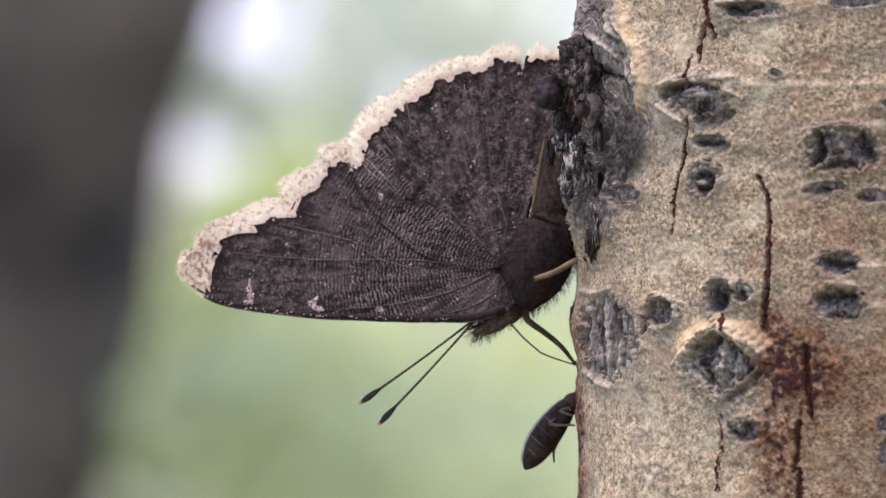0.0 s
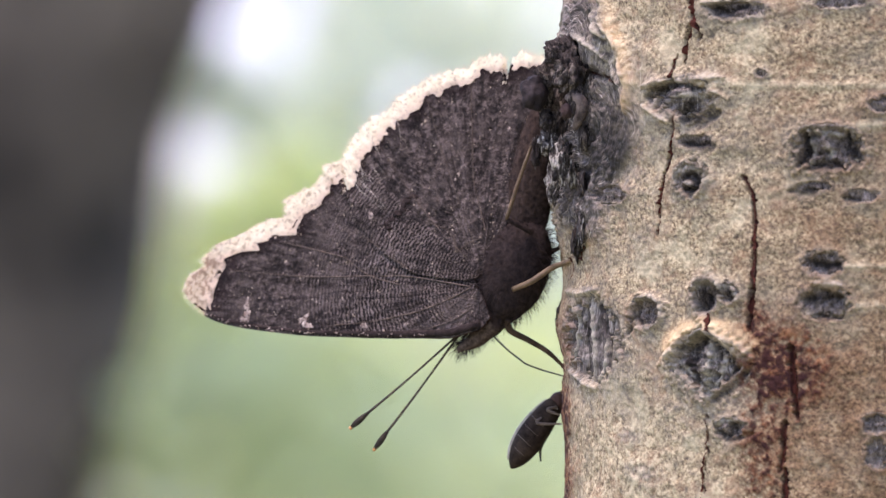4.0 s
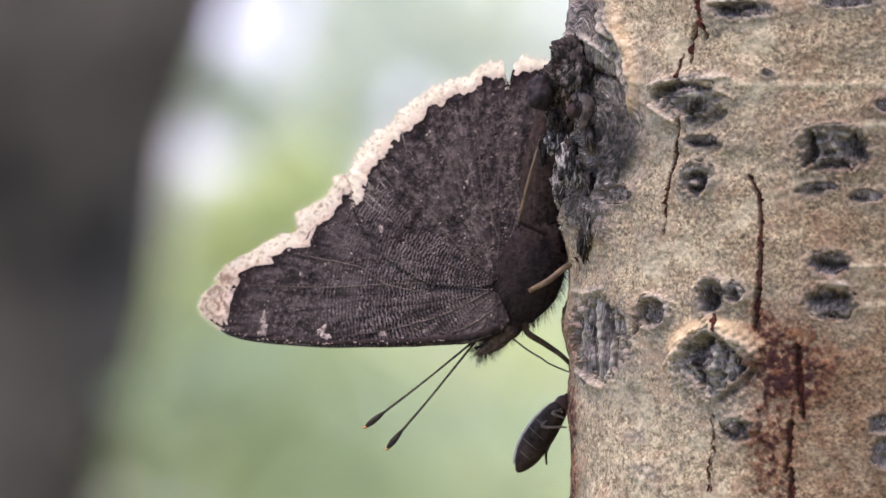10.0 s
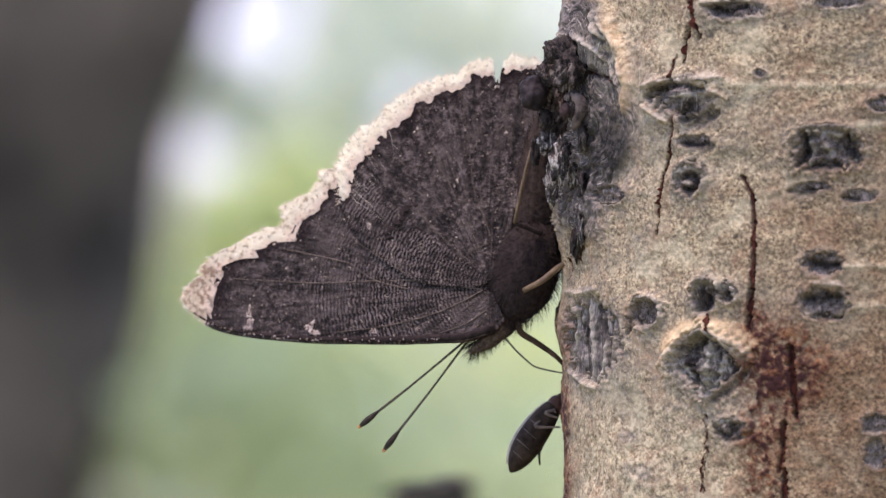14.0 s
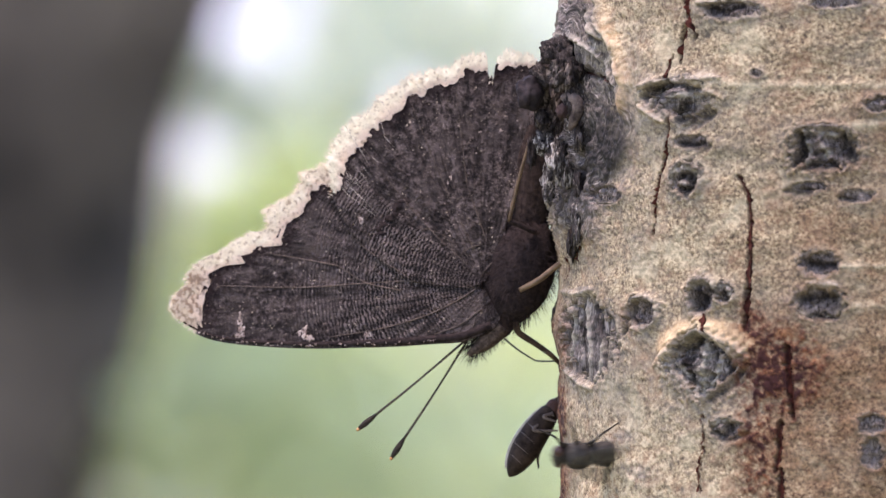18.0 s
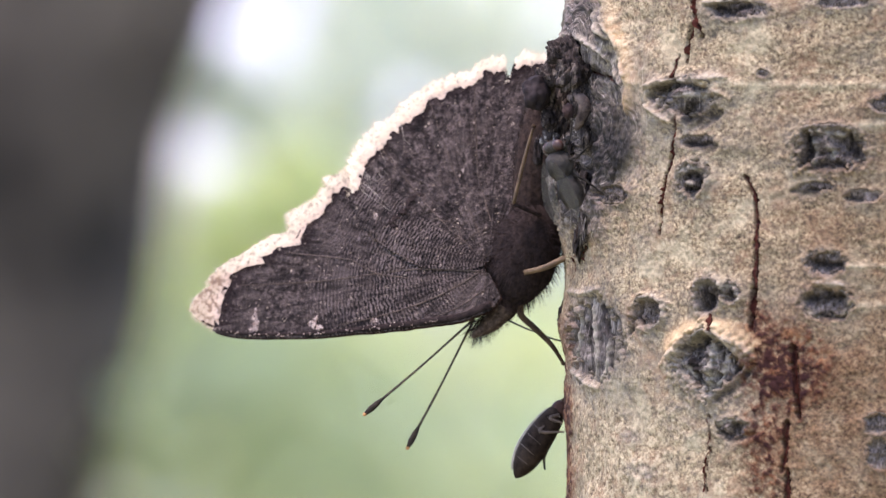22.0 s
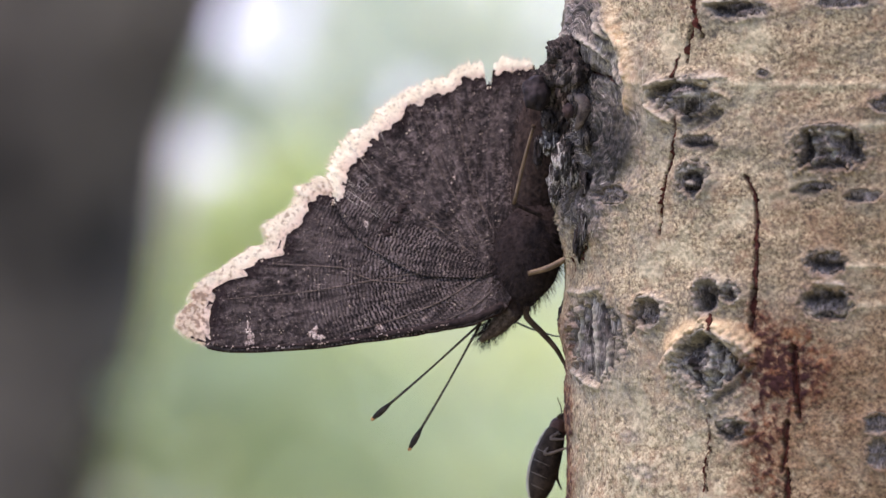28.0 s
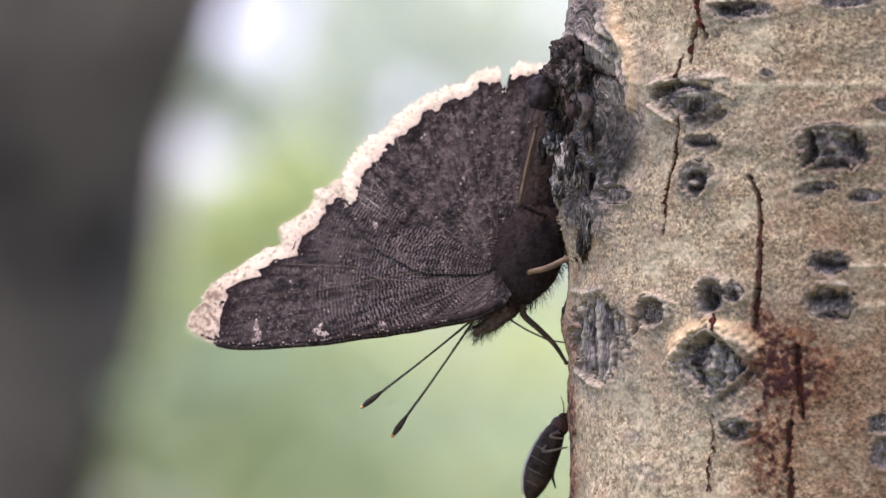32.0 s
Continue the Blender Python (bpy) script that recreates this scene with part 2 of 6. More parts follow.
BARK, SCAR, PEEL, DEAD = bark_material(), scar_material("scar_bark", 0.38, 0.42), scar_material("peeling_bark", 0.2, 0.0), char_material()
DARK_KNOB = plain("smooth_dead_wood", (0.008, 0.0055, 0.006), (0.034, 0.024, 0.024), 600, 0.75, 0.12, 0.0003, 5.0)
FIBRES = fibre_material()
WING = wing_material("wing_underside", (0.0085, 0.0060, 0.0059), (0.0490, 0.0362, 0.0345), (0.185, 0.142, 0.132))
WING_TOP = wing_material("wing_upperside", (0.022, 0.010, 0.008), (0.05, 0.024, 0.019), (0.11, 0.056, 0.044), 0.6)
MARGIN = margin_material()
FLECK = plain("pale_scales", (0.16, 0.105, 0.092), (0.46, 0.37, 0.32), 1800, 0.8, 0.1)
VEIN = plain("wing_vein", (0.04, 0.028, 0.023), (0.13, 0.095, 0.078), 900, 0.8, 0.1)
STREAK = plain("bare_wing_skin", (0.16, 0.13, 0.11), (0.55, 0.47, 0.40), 900, 0.7, 0.2)
FUR = plain("dark_fur", (0.009, 0.0062, 0.0058), (0.036, 0.0245, 0.0225), 1500, 0.9, 0.06, 0.0003, 5.0)
FUR_BROWN = plain("brown_fur", (0.010, 0.0064, 0.0054), (0.050, 0.032, 0.026), 1500, 0.9, 0.08, 0.0003, 5.0)
PALP = plain("palp_fur", (0.016, 0.011, 0.009), (0.115, 0.08, 0.062), 1700, 0.9, 0.05, 0.0004, 5.0)
LEG_TAN = plain("tan_leg", (0.05, 0.029, 0.016), (0.155, 0.095, 0.053), 900, 0.55)
LEG_DARK = plain("dark_leg", (0.020, 0.012, 0.007), (0.080, 0.049, 0.029), 700, 0.75, 0.1)
ANTENNA = plain("antenna_shaft", (0.016, 0.012, 0.009), (0.072, 0.056, 0.042), 1500, 0.8, 0.1)
CLUB = plain("antenna_club", (0.010, 0.0075, 0.006), (0.040, 0.030, 0.022), 1500, 0.8, 0.1)
TIP = plain("antenna_tip", (0.30, 0.13, 0.04), (0.45, 0.22, 0.08), 1500, 0.5)
PROBOSCIS = plain("proboscis_skin", (0.03, 0.03, 0.022), (0.075, 0.075, 0.05), 1500, 0.4)
ELYTRA = plain("beetle_shell", (0.011, 0.0072, 0.0056), (0.046, 0.031, 0.0225), 800, 0.72, 0.04, 0.00004)
BEETLE_LEG = plain("beetle_leg", (0.05, 0.034, 0.026), (0.17, 0.12, 0.09), 900, 0.5)
ELYTRA_RIM = plain("beetle_rim", (0.20, 0.16, 0.12), (0.42, 0.35, 0.27), 900, 0.45)
FLY_BODY = plain("fly_body", (0.009, 0.0075, 0.0065), (0.050, 0.042, 0.035), 1100, 0.6, 0.1)
FLY_EYE = plain("fly_eye", (0.025, 0.012, 0.009), (0.06, 0.026, 0.02), 900, 0.4, 0.3)
FAR_BARK = plain("far_bark", (0.007, 0.0052, 0.0042), (0.140, 0.108, 0.084), 7.5, 0.9, 0.2, 0.004)
FAR_SCAR = plain("far_dark_bark", (0.014, 0.011, 0.009), (0.075, 0.058, 0.046), 8, 0.9, 0.1, 0.003)
PALE_BARK = plain("pale_bark", (0.42, 0.38, 0.32), (0.68, 0.64, 0.56), 10, 0.85, 0.2, 0.002)


def fly_wing_material():
    m = Mat("fly_wing", 0.45, 0.2)
    m.colour(m.ramp(m.noise(700, 3.0), [(0.3, (0.045, 0.039, 0.034)), (0.7, (0.11, 0.096, 0.084))]))
    clear = m.t.nodes.new("ShaderNodeBsdfTransparent")
    mx = m.t.nodes.new("ShaderNodeMixShader")
    mx.inputs[0].default_value = 0.72
    m.put(mx.inputs[1], m.b.outputs[0])
    m.put(mx.inputs[2], clear.outputs[0])
    m.put(m.t.nodes["Material Output"].inputs[0], mx.outputs[0])
    return m.m


FLY_WING = fly_wing_material()


# ---- building helpers
def part(name, bm, material, parent=None, label="", smooth=True):
    """Links a bmesh as one mesh object, under parent where one is given."""
    me = bpy.data.meshes.new(name)
    bm.normal_update()
    bm.to_mesh(me)
    bm.free()
    for mat in material if isinstance(material, (list, tuple)) else [material]:
        me.materials.append(mat)
    if smooth:
        me.polygons.foreach_set("use_smooth", [True] * len(me.polygons))
    ob = new(name, me)
    ob.parent = parent
    if label:
        tagged(ob, label)
    return ob


def holder(name, at, label, category, group="", kind=""):
    ob = new(name)
    ob.empty_display_size = 0.01
    ob.matrix_basis = at
    return tagged(ob, label, category, group, kind)


def curve(points, n):
    """n points evenly along a smooth line through the given points."""
    p = [np.array(q, float) for q in points]
    p = [2 * p[0] - p[1]] + p + [2 * p[-1] - p[-2]]
    fine = []
    for i in range(1, len(p) - 2):
        for u in np.linspace(0, 1, 24, endpoint=False):
            a, b, c, d = p[i - 1:i + 3]
            fine.append(0.5 * (2 * b + (c - a) * u + (2 * a - 5 * b + 4 * c - d) * u ** 2 + (3 * b - a - 3 * c + d) * u ** 3))
    fine = np.array(fine + [p[-2]])
    run = np.concatenate([[0], np.cumsum(np.linalg.norm(np.diff(fine, axis=0), axis=1))])
    at = np.linspace(0, run[-1], n)
    return np.stack([np.interp(at, run, fine[:, k]) for k in range(fine.shape[1])], 1)


def tube(bm, points, radii, sides=8, caps=True):
    """A round tube along points (metres), its radius going through radii."""
    pts = [Vector(p) for p in points]
    n = len(pts)
    rr = np.interp(np.linspace(0, 1, n), np.linspace(0, 1, len(radii)), radii)
    side = None
    rings = []
    for i, p in enumerate(pts):
        d = (pts[min(i + 1, n - 1)] - pts[max(i - 1, 0)]).normalized()
        if side is None:
            side = d.orthogonal().normalized()
        side = (side - d * side.dot(d)).normalized()
        up = d.cross(side)
        rings.append([bm.verts.new(p + (side * math.cos(a) + up * math.sin(a)) * rr[i])
                      for a in (2 * math.pi * k / sides for k in range(sides))])
    for r0, r1 in zip(rings, rings[1:]):
        for k in range(sides):
            bm.faces.new((r0[k], r0[(k + 1) % sides], r1[(k + 1) % sides], r1[k]))
    if caps:
        bm.faces.new(rings[0][::-1])
        bm.faces.new(rings[-1])


def limb(points, radii, n=14, sides=8):
    bm = bmesh.new()
    tube(bm, curve([[v * MM for v in p] for p in points], n), [r * MM for r in radii], sides)
    return bm


def lump(size, rough=0.1, pitch=3.0, seed=0, detail=4, at=(0, 0, 0), turn=None):
    """A rounded body of half sizes in mm, its skin uneven by the share rough."""
    bm = bmesh.new()
    bmesh.ops.create_icosphere(bm, subdivisions=detail, radius=1.0)
    off = Vector((seed * 7.1, seed * 3.3, seed * 1.7))
    for v in bm.verts:
        k = 1 + rough * noise.fractal(v.co * pitch + off, 0.8, 2.1, 5)
        v.co = Vector((v.co.x * size[0], v.co.y * size[1], v.co.z * size[2])) * k * MM
        if turn:
            v.co = turn @ v.co
        v.co += Vector(at) * MM
    return bm


def hairs(roots, length, width, droop=0.2, seed=1):
    """Fine tapering hairs: roots are (place, direction) in metres."""
    rnd = random.Random(seed)
    bm = bmesh.new()
    for p, d in roots:
        d = (d + Vector((rnd.uniform(-1, 1), rnd.uniform(-1, 1), rnd.uniform(-1, 1))) * 0.35).normalized()
        side = d.cross(Vector((rnd.uniform(-1, 1), rnd.uniform(-1, 1), rnd.uniform(-1, 1)))).normalized() * width * 0.5
        l = length * rnd.uniform(0.4, 1.2)
        mid = p + d * l * 0.6
        end = p + d * l + Vector((0, 0, -droop * l))
        a, b, c, e, f = (bm.verts.new(q) for q in (p - side, p + side, mid + side * 0.7, mid - side * 0.7, end))
        bm.faces.new((a, b, c, e))
        bm.faces.new((e, c, f))
    return bm


# ---- the aspen: trunk axis at TRUNK_X; angle 0 faces the camera, 90 the side on which the insects sit
R = 50.0
TRUNK_X = 0.06521
ARC = R * math.pi / 180


def bark_point(angle, height, out=0.0):
    """A place on the bark in the tree's space: degrees round, mm above eye level, mm off the surface."""
    a = radians(angle)
    r = (R + out) * MM
    return Vector((-r * math.sin(a), -r * math.cos(a), 1.5 + height * MM))


def soft(x):
    x = np.clip(x, 0, 1)
    return x * x * (3 - 2 * x)


def near_line(ang, h, line):
    """Distance in mm along the bark from a line of (angle, height), and how far along it."""
    best = np.full(ang.shape, 1e9)
    along = np.zeros(ang.shape)
    px, pz = ang * ARC, h
    n = len(line) - 1
    for i, ((a0, h0), (a1, h1)) in enumerate(zip(line, line[1:])):
        x0, x1 = a0 * ARC, a1 * ARC
        dx, dz = x1 - x0, h1 - h0
        u = np.clip(((px - x0) * dx + (pz - h0) * dz) / (dx * dx + dz * dz + 1e-9), 0, 1)
        d = np.hypot(px - x0 - u * dx, pz - h0 - u * dz)
        near = d < best
        best, along = np.where(near, d, best), np.where(near, (i + u) / n, along)
    return best, along


# cracks: half width in mm at start and end, then the line
CRACKS = [
    (0.34, 0.24, [(43.7, 32.1), (43.4, 28.6), (42.2, 26.1)]),
    (0.34, 0.22, [(43.9, 27.6), (44.9, 25.7), (45.1, 22.9)]),
    (0.14, 0.42, [(46.7, 23.9), (47.3, 22.4), (47.5, 20)]),
    (0.28, 0.18, [(47, 16.8), (47.6, 13.3), (48.9, 9.2), (49.9, 6.4), (50.6, 2)]),
    (0.20, 0.42, [(34.8, 9.1), (33.1, 6.7), (32.6, 1.5), (32.8, -2.7), (33, -5.5)]),
    (0.46, 0.40, [(33.2, -5.6), (33.5, -9.7)]),
    (0.46, 0.30, [(26.9, -12.1), (26.6, -15.2), (25.9, -20.9)]),
    (0.40, 0.30, [(28, -21.6), (28.1, -24.9), (28.7, -27.3)]),
    (0.36, 0.40, [(27.9, -27.1), (27.7, -32.2)]),
    (0.12, 0.10, [(40.8, -20.5), (40.8, -24.3), (41.7, -27.1), (41.3, -32.3)]),
    (0.22, 0.22, [(40.1, -7.9), (39.6, -10.5)]),
    (0.18, 0.12, [(69.4, 22.1), (62.6, 21.2), (60.2, 20.4)]),
    (0.16, 0.22, [(71.5, 0.6), (72.4, -0.6), (71.9, -1.9)]),
    (0.14, 0.10, [(77.5, -0.6), (77.9, -3.8)]),
]
# scars: angle, height, half sizes in mm, relief, seed, corner (1 a diamond, 2 an oval, more a box)
SCARS = [
    (45.9, 18.8, 6.4, 2.8, 1.1, 1, 1.5), (44, 8.6, 2.9, 2.2, 1.0, 2, 2), (43, 13.3, 3.6, 0.9, 0.25, 3, 2),
    (21.5, 12.3, 4.5, 2.8, 1.3, 4, 3), (36.2, 29.4, 5, 1.2, 0.5, 5, 2), (19.6, 30.2, 3.6, 0.8, 0.4, 6, 2), (13.4, 17.7, 2.3, 1.2, 0.6, 7, 2),
    (21.9, -1.8, 2.8, 1.8, 0.6, 8, 2), (22.1, -6.5, 3.6, 2.1, 0.7, 9, 2), (52.9, -7.8, 3.2, 2.1, 1.2, 11, 2.5), (40.9, -14.2, 6.7, 4.6, 1.3, 12, 1.15),
    (41, -5.8, 2.5, 2.4, 1.2, 13, 2), (36.7, -5.4, 1.7, 1.4, 0.9, 14, 2), (36.5, -22, 2.7, 1.4, 0.7, 15, 2), (14.2, -21.4, 2.1, 1.3, 0.6, 16, 2),
    (14, -25, 1.8, 2.1, 0.6, 17, 2), (23.3, 7.7, 2.5, 0.7, 0.25, 18, 2), (16.3, 6.5, 2.5, 0.9, 0.25, 19, 2), (63.1, 6.8, 4.9, 1.2, 0.6, 21, 2),
    (54.5, -27.6, 2.6, 1.1, 0.2, 22, 2), (31.7, 21.6, 1, 0.6, 0.3, 23, 2), (57.9, -23.1, 1.9, 0.9, 0.15, 24, 2),
]
PEELING = [(70.2, -11, 10.4, 5.7, 0.65, 10, 2.2)]
# pale rings round the trunk: height, half width, first and last angle
RINGS = [(20.2, 0.5, -10, 47), (-6.8, 0.6, -12, 27), (14.9, 0.5, -10, 22), (-2, 0.3, -12, 26)]


# ridges and grooves of the scars and of the folds round the stub: height in mm (grooves are negative), half width, line
STROKES = [
    (0.9, 0.5, [(48.2, -13.3), (45.6, -11.6), (42.4, -10.5), (40.6, -9.7), (38.3, -10.9), (34.9, -11.9), (32.8, -13.3)]),
    (-1.3, 0.8, [(45.9, -12.3), (43.1, -11.5), (40.6, -11.1)]),
    (-0.7, 0.5, [(44.2, -13.9), (42.9, -14.9), (43.1, -16.7)]),
    (0.8, 0.28, [(40.0, -10.0), (39.7, -13.8), (40.6, -18.3)]),
    (0.5, 0.22, [(48.0, -13.9), (44.6, -16.4), (41.0, -18.3)]),
    (0.4, 0.18, [(46.2, -13.9), (43.3, -16.1), (41.2, -17.6)]),
    (0.4, 0.18, [(37.8, -12.8), (38.3, -15.2), (39.6, -17.7)]),
    (-0.9, 0.45, [(32.8, -14.2), (35.6, -16.7), (39.6, -18.6)]),
    (-0.6, 0.3, [(36.3, -13.1), (35.8, -14.5), (37.0, -16.1)]),
    (0.45, 0.2, [(41.8, -18.9), (39.3, -17.9)]),
    (-0.9, 0.35, [(77.6, -7.4), (76.2, -9.8), (80.4, -12.7)]),
    (-0.9, 0.40, [(71.0, -7.3), (72.2, -10.5), (70.3, -14.1), (72.2, -16.2)]),
    (-1.0, 0.45, [(66.1, -5.9), (65.3, -9.1), (63.0, -11.9), (62.5, -15.4)]),
    (-0.8, 0.3, [(60.9, -8.4), (59.9, -11.2), (58.7, -13.3)]),
    (0.6, 0.22, [(74.1, -7.0), (74.4, -10.5), (76.2, -14.1)]),
    (0.6, 0.25, [(68.5, -6.3), (68.1, -9.8), (67.3, -14.0), (67.7, -16.9)]),
    (0.5, 0.2, [(64.3, -11.2), (64.3, -14.0), (65.7, -16.6)]),
    (0.7, 0.3, [(79.1, -15.2), (72.2, -16.6), (66.5, -17.4)]),
    (0.6, 0.3, [(81.8, -5.3), (71.0, -5.6), (66.1, -5.0)]),
    (-0.9, 0.5, [(55.4, -7.3), (55.8, -9.0), (57.5, -10.5)]),
    (0.7, 0.3, [(54.7, -6.2), (52.1, -5.8), (49.9, -6.6), (49.4, -8.3), (50.6, -9.7)]),
    (-1.2, 0.6, [(46.9, 20.6), (47.2, 18.9), (46.8, 17.5)]),
    (-1.0, 0.5, [(48.5, 20.3), (50.9, 19.6), (52.4, 18.8)]),
    (0.9, 0.35, [(53.4, 20.2), (50.2, 20.5), (47.6, 20.8)]),
    (0.9, 0.35, [(46.6, 20.7), (42.4, 21.1), (37.6, 21.2)]),
    (0.7, 0.25, [(53.4, 17.9), (50.6, 16.6), (48.0, 15.7)]),
    (-1.1, 0.9, [(45.5, 16.0), (42.4, 16.2), (39.0, 16.8)]),
    (-0.6, 0.5, [(45.6, 13.0), (42.4, 12.7), (39.3, 12.7)]),
    (0.5, 0.25, [(45.6, 18.8), (42.4, 19.2), (38.8, 19.4)]),
    (0.8, 0.35, [(46.9, 8.8), (46.2, 9.7), (44.2, 10.0), (41.8, 9.7), (40.8, 8.6), (41.2, 7.0)]),
    (-1.1, 0.5, [(45.7, 8.6), (44.6, 9.0), (42.9, 8.6), (42.7, 7.6), (44.0, 7.0), (45.5, 7.5)]),
    (0.5, 0.25, [(44.4, 8.3), (43.5, 8.0)]),
    (-1.2, 0.7, [(24.7, 14.3), (24.5, 12.4), (25.5, 10.5)]),
    (-1.2, 0.8, [(18.5, 13.9), (17.8, 12.2), (16.8, 10.4)]),
    (-0.8, 0.4, [(24.1, 9.8), (21.6, 10.2), (19.1, 10.0)]),
    (0.8, 0.3, [(24.0, 13.9), (23.5, 11.8), (23.8, 10.3)]),
    (0.7, 0.3, [(24.1, 14.5), (21.6, 14.2), (19.3, 13.9)]),
    (0.5, 0.3, [(21.4, 12.9), (20.6, 11.1)]),
    (0.9, 0.35, [(43.3, -4.9), (42.0, -4.0), (40.0, -3.8), (38.4, -4.4)]),
    (-1.4, 0.7, [(41.6, -4.9), (41.2, -6.5), (42.0, -7.6)]),
    (-1.0, 0.4, [(39.2, -4.7), (39.6, -6.2)]),
    (0.6, 0.25, [(38.3, -4.9), (37.0, -4.4), (35.6, -4.8), (35.3, -6.2), (36.6, -6.9)]),
    (-0.7, 0.3, [(37.0, -5.2), (36.8, -6.2)]),
    (-0.9, 0.3, [(38.8, -22.5), (37.2, -23.3), (35.1, -23.4), (32.8, -22.6)]),
    (-0.9, 0.3, [(36.5, -21.5), (36.0, -22.7)]),
    (0.6, 0.25, [(39.2, -21.5), (37.3, -21.1), (33.9, -21.2)]),
    (-0.8, 0.5, [(23.7, -1.7), (21.6, -2.0), (19.6, -1.9)]),
    (-0.9, 0.5, [(25.0, -6.2), (22.0, -6.0), (19.3, -5.8)]),
    (-0.7, 0.4, [(23.3, -8.2), (20.4, -8.4)]),
    (0.5, 0.25, [(23.7, -4.1), (20.8, -4.1), (19.1, -4.4)]),
    (-0.8, 0.5, [(41.3, 29.9), (37.8, 29.3), (33.9, 29.9)]),
    (0.6, 0.3, [(41.8, 30.4), (36.8, 30.5)]),
    (-0.6, 0.4, [(27.2, 7.1), (25.0, 7.0), (22.9, 7.1)]),
    (-0.5, 0.3, [(19.1, 6.3), (16.7, 5.9)]),
    (-1.1, 0.45, [(73.6, 22.9), (67.7, 21.9), (63.9, 21.3)]),
    (0.9, 0.35, [(65.7, 29.3), (64.8, 27.5), (62.2, 26.2)]),
    (0.7, 0.25, [(63.5, 28.9), (61.8, 27.1), (59.9, 25.7), (59.3, 23.6), (57.2, 21.5)]),
    (0.6, 0.22, [(69.8, 26.2), (65.7, 25.3), (62.2, 23.3), (59.6, 20.4)]),
    (0.5, 0.22, [(78.3, 27.0), (69.8, 26.5), (64.8, 24.7)]),
    (-0.8, 0.4, [(68.1, 29.7), (66.9, 27.6), (63.9, 26.0)]),
    (-0.6, 0.4, [(75.0, 29.1), (76.9, 27.7), (74.4, 26.3)]),
    (0.6, 0.2, [(81.8, 29.9), (84.3, 27.8), (79.1, 26.3)]),
    (-0.7, 0.5, [(69.8, 16.0), (68.1, 13.8), (69.4, 11.4)]),
    (-0.6, 0.4, [(73.6, 10.0), (67.7, 9.6)]),
]


def stroke_fields(ang, h):
    """Relief of the ridges and grooves in mm, and how much of each there is."""
    off, ridge, groove = np.zeros(ang.shape), np.zeros(ang.shape), np.zeros(ang.shape)
    for k, (tall, wide, line) in enumerate(STROKES):
        a, z = [q[0] for q in line], [q[1] for q in line]
        at = np.nonzero((ang > min(a) - 3.5) & (ang < max(a) + 3.5) & (h > min(z) - 2.5) & (h < max(z) + 2.5))
        if not len(at[0]):
            continue
        px, pz = ang[at], h[at]
        wob = 0.35 * np.sin(pz * 2.3 + k) * np.sin(px * 1.1 + 2 * k) + 0.2 * np.sin(pz * 5.1 + px * 2.7)
        d, along = near_line(px, pz, line)
        w = wide * (0.55 + 0.9 * np.sqrt(np.clip(4 * along * (1 - along), 0, 1))) * (1 + wob)
        form = np.exp(-(d / w) ** 2)
        off[at] += tall * form
        side = ridge if tall > 0 else groove
        side[at] = np.maximum(side[at], form)
    return off, ridge, groove


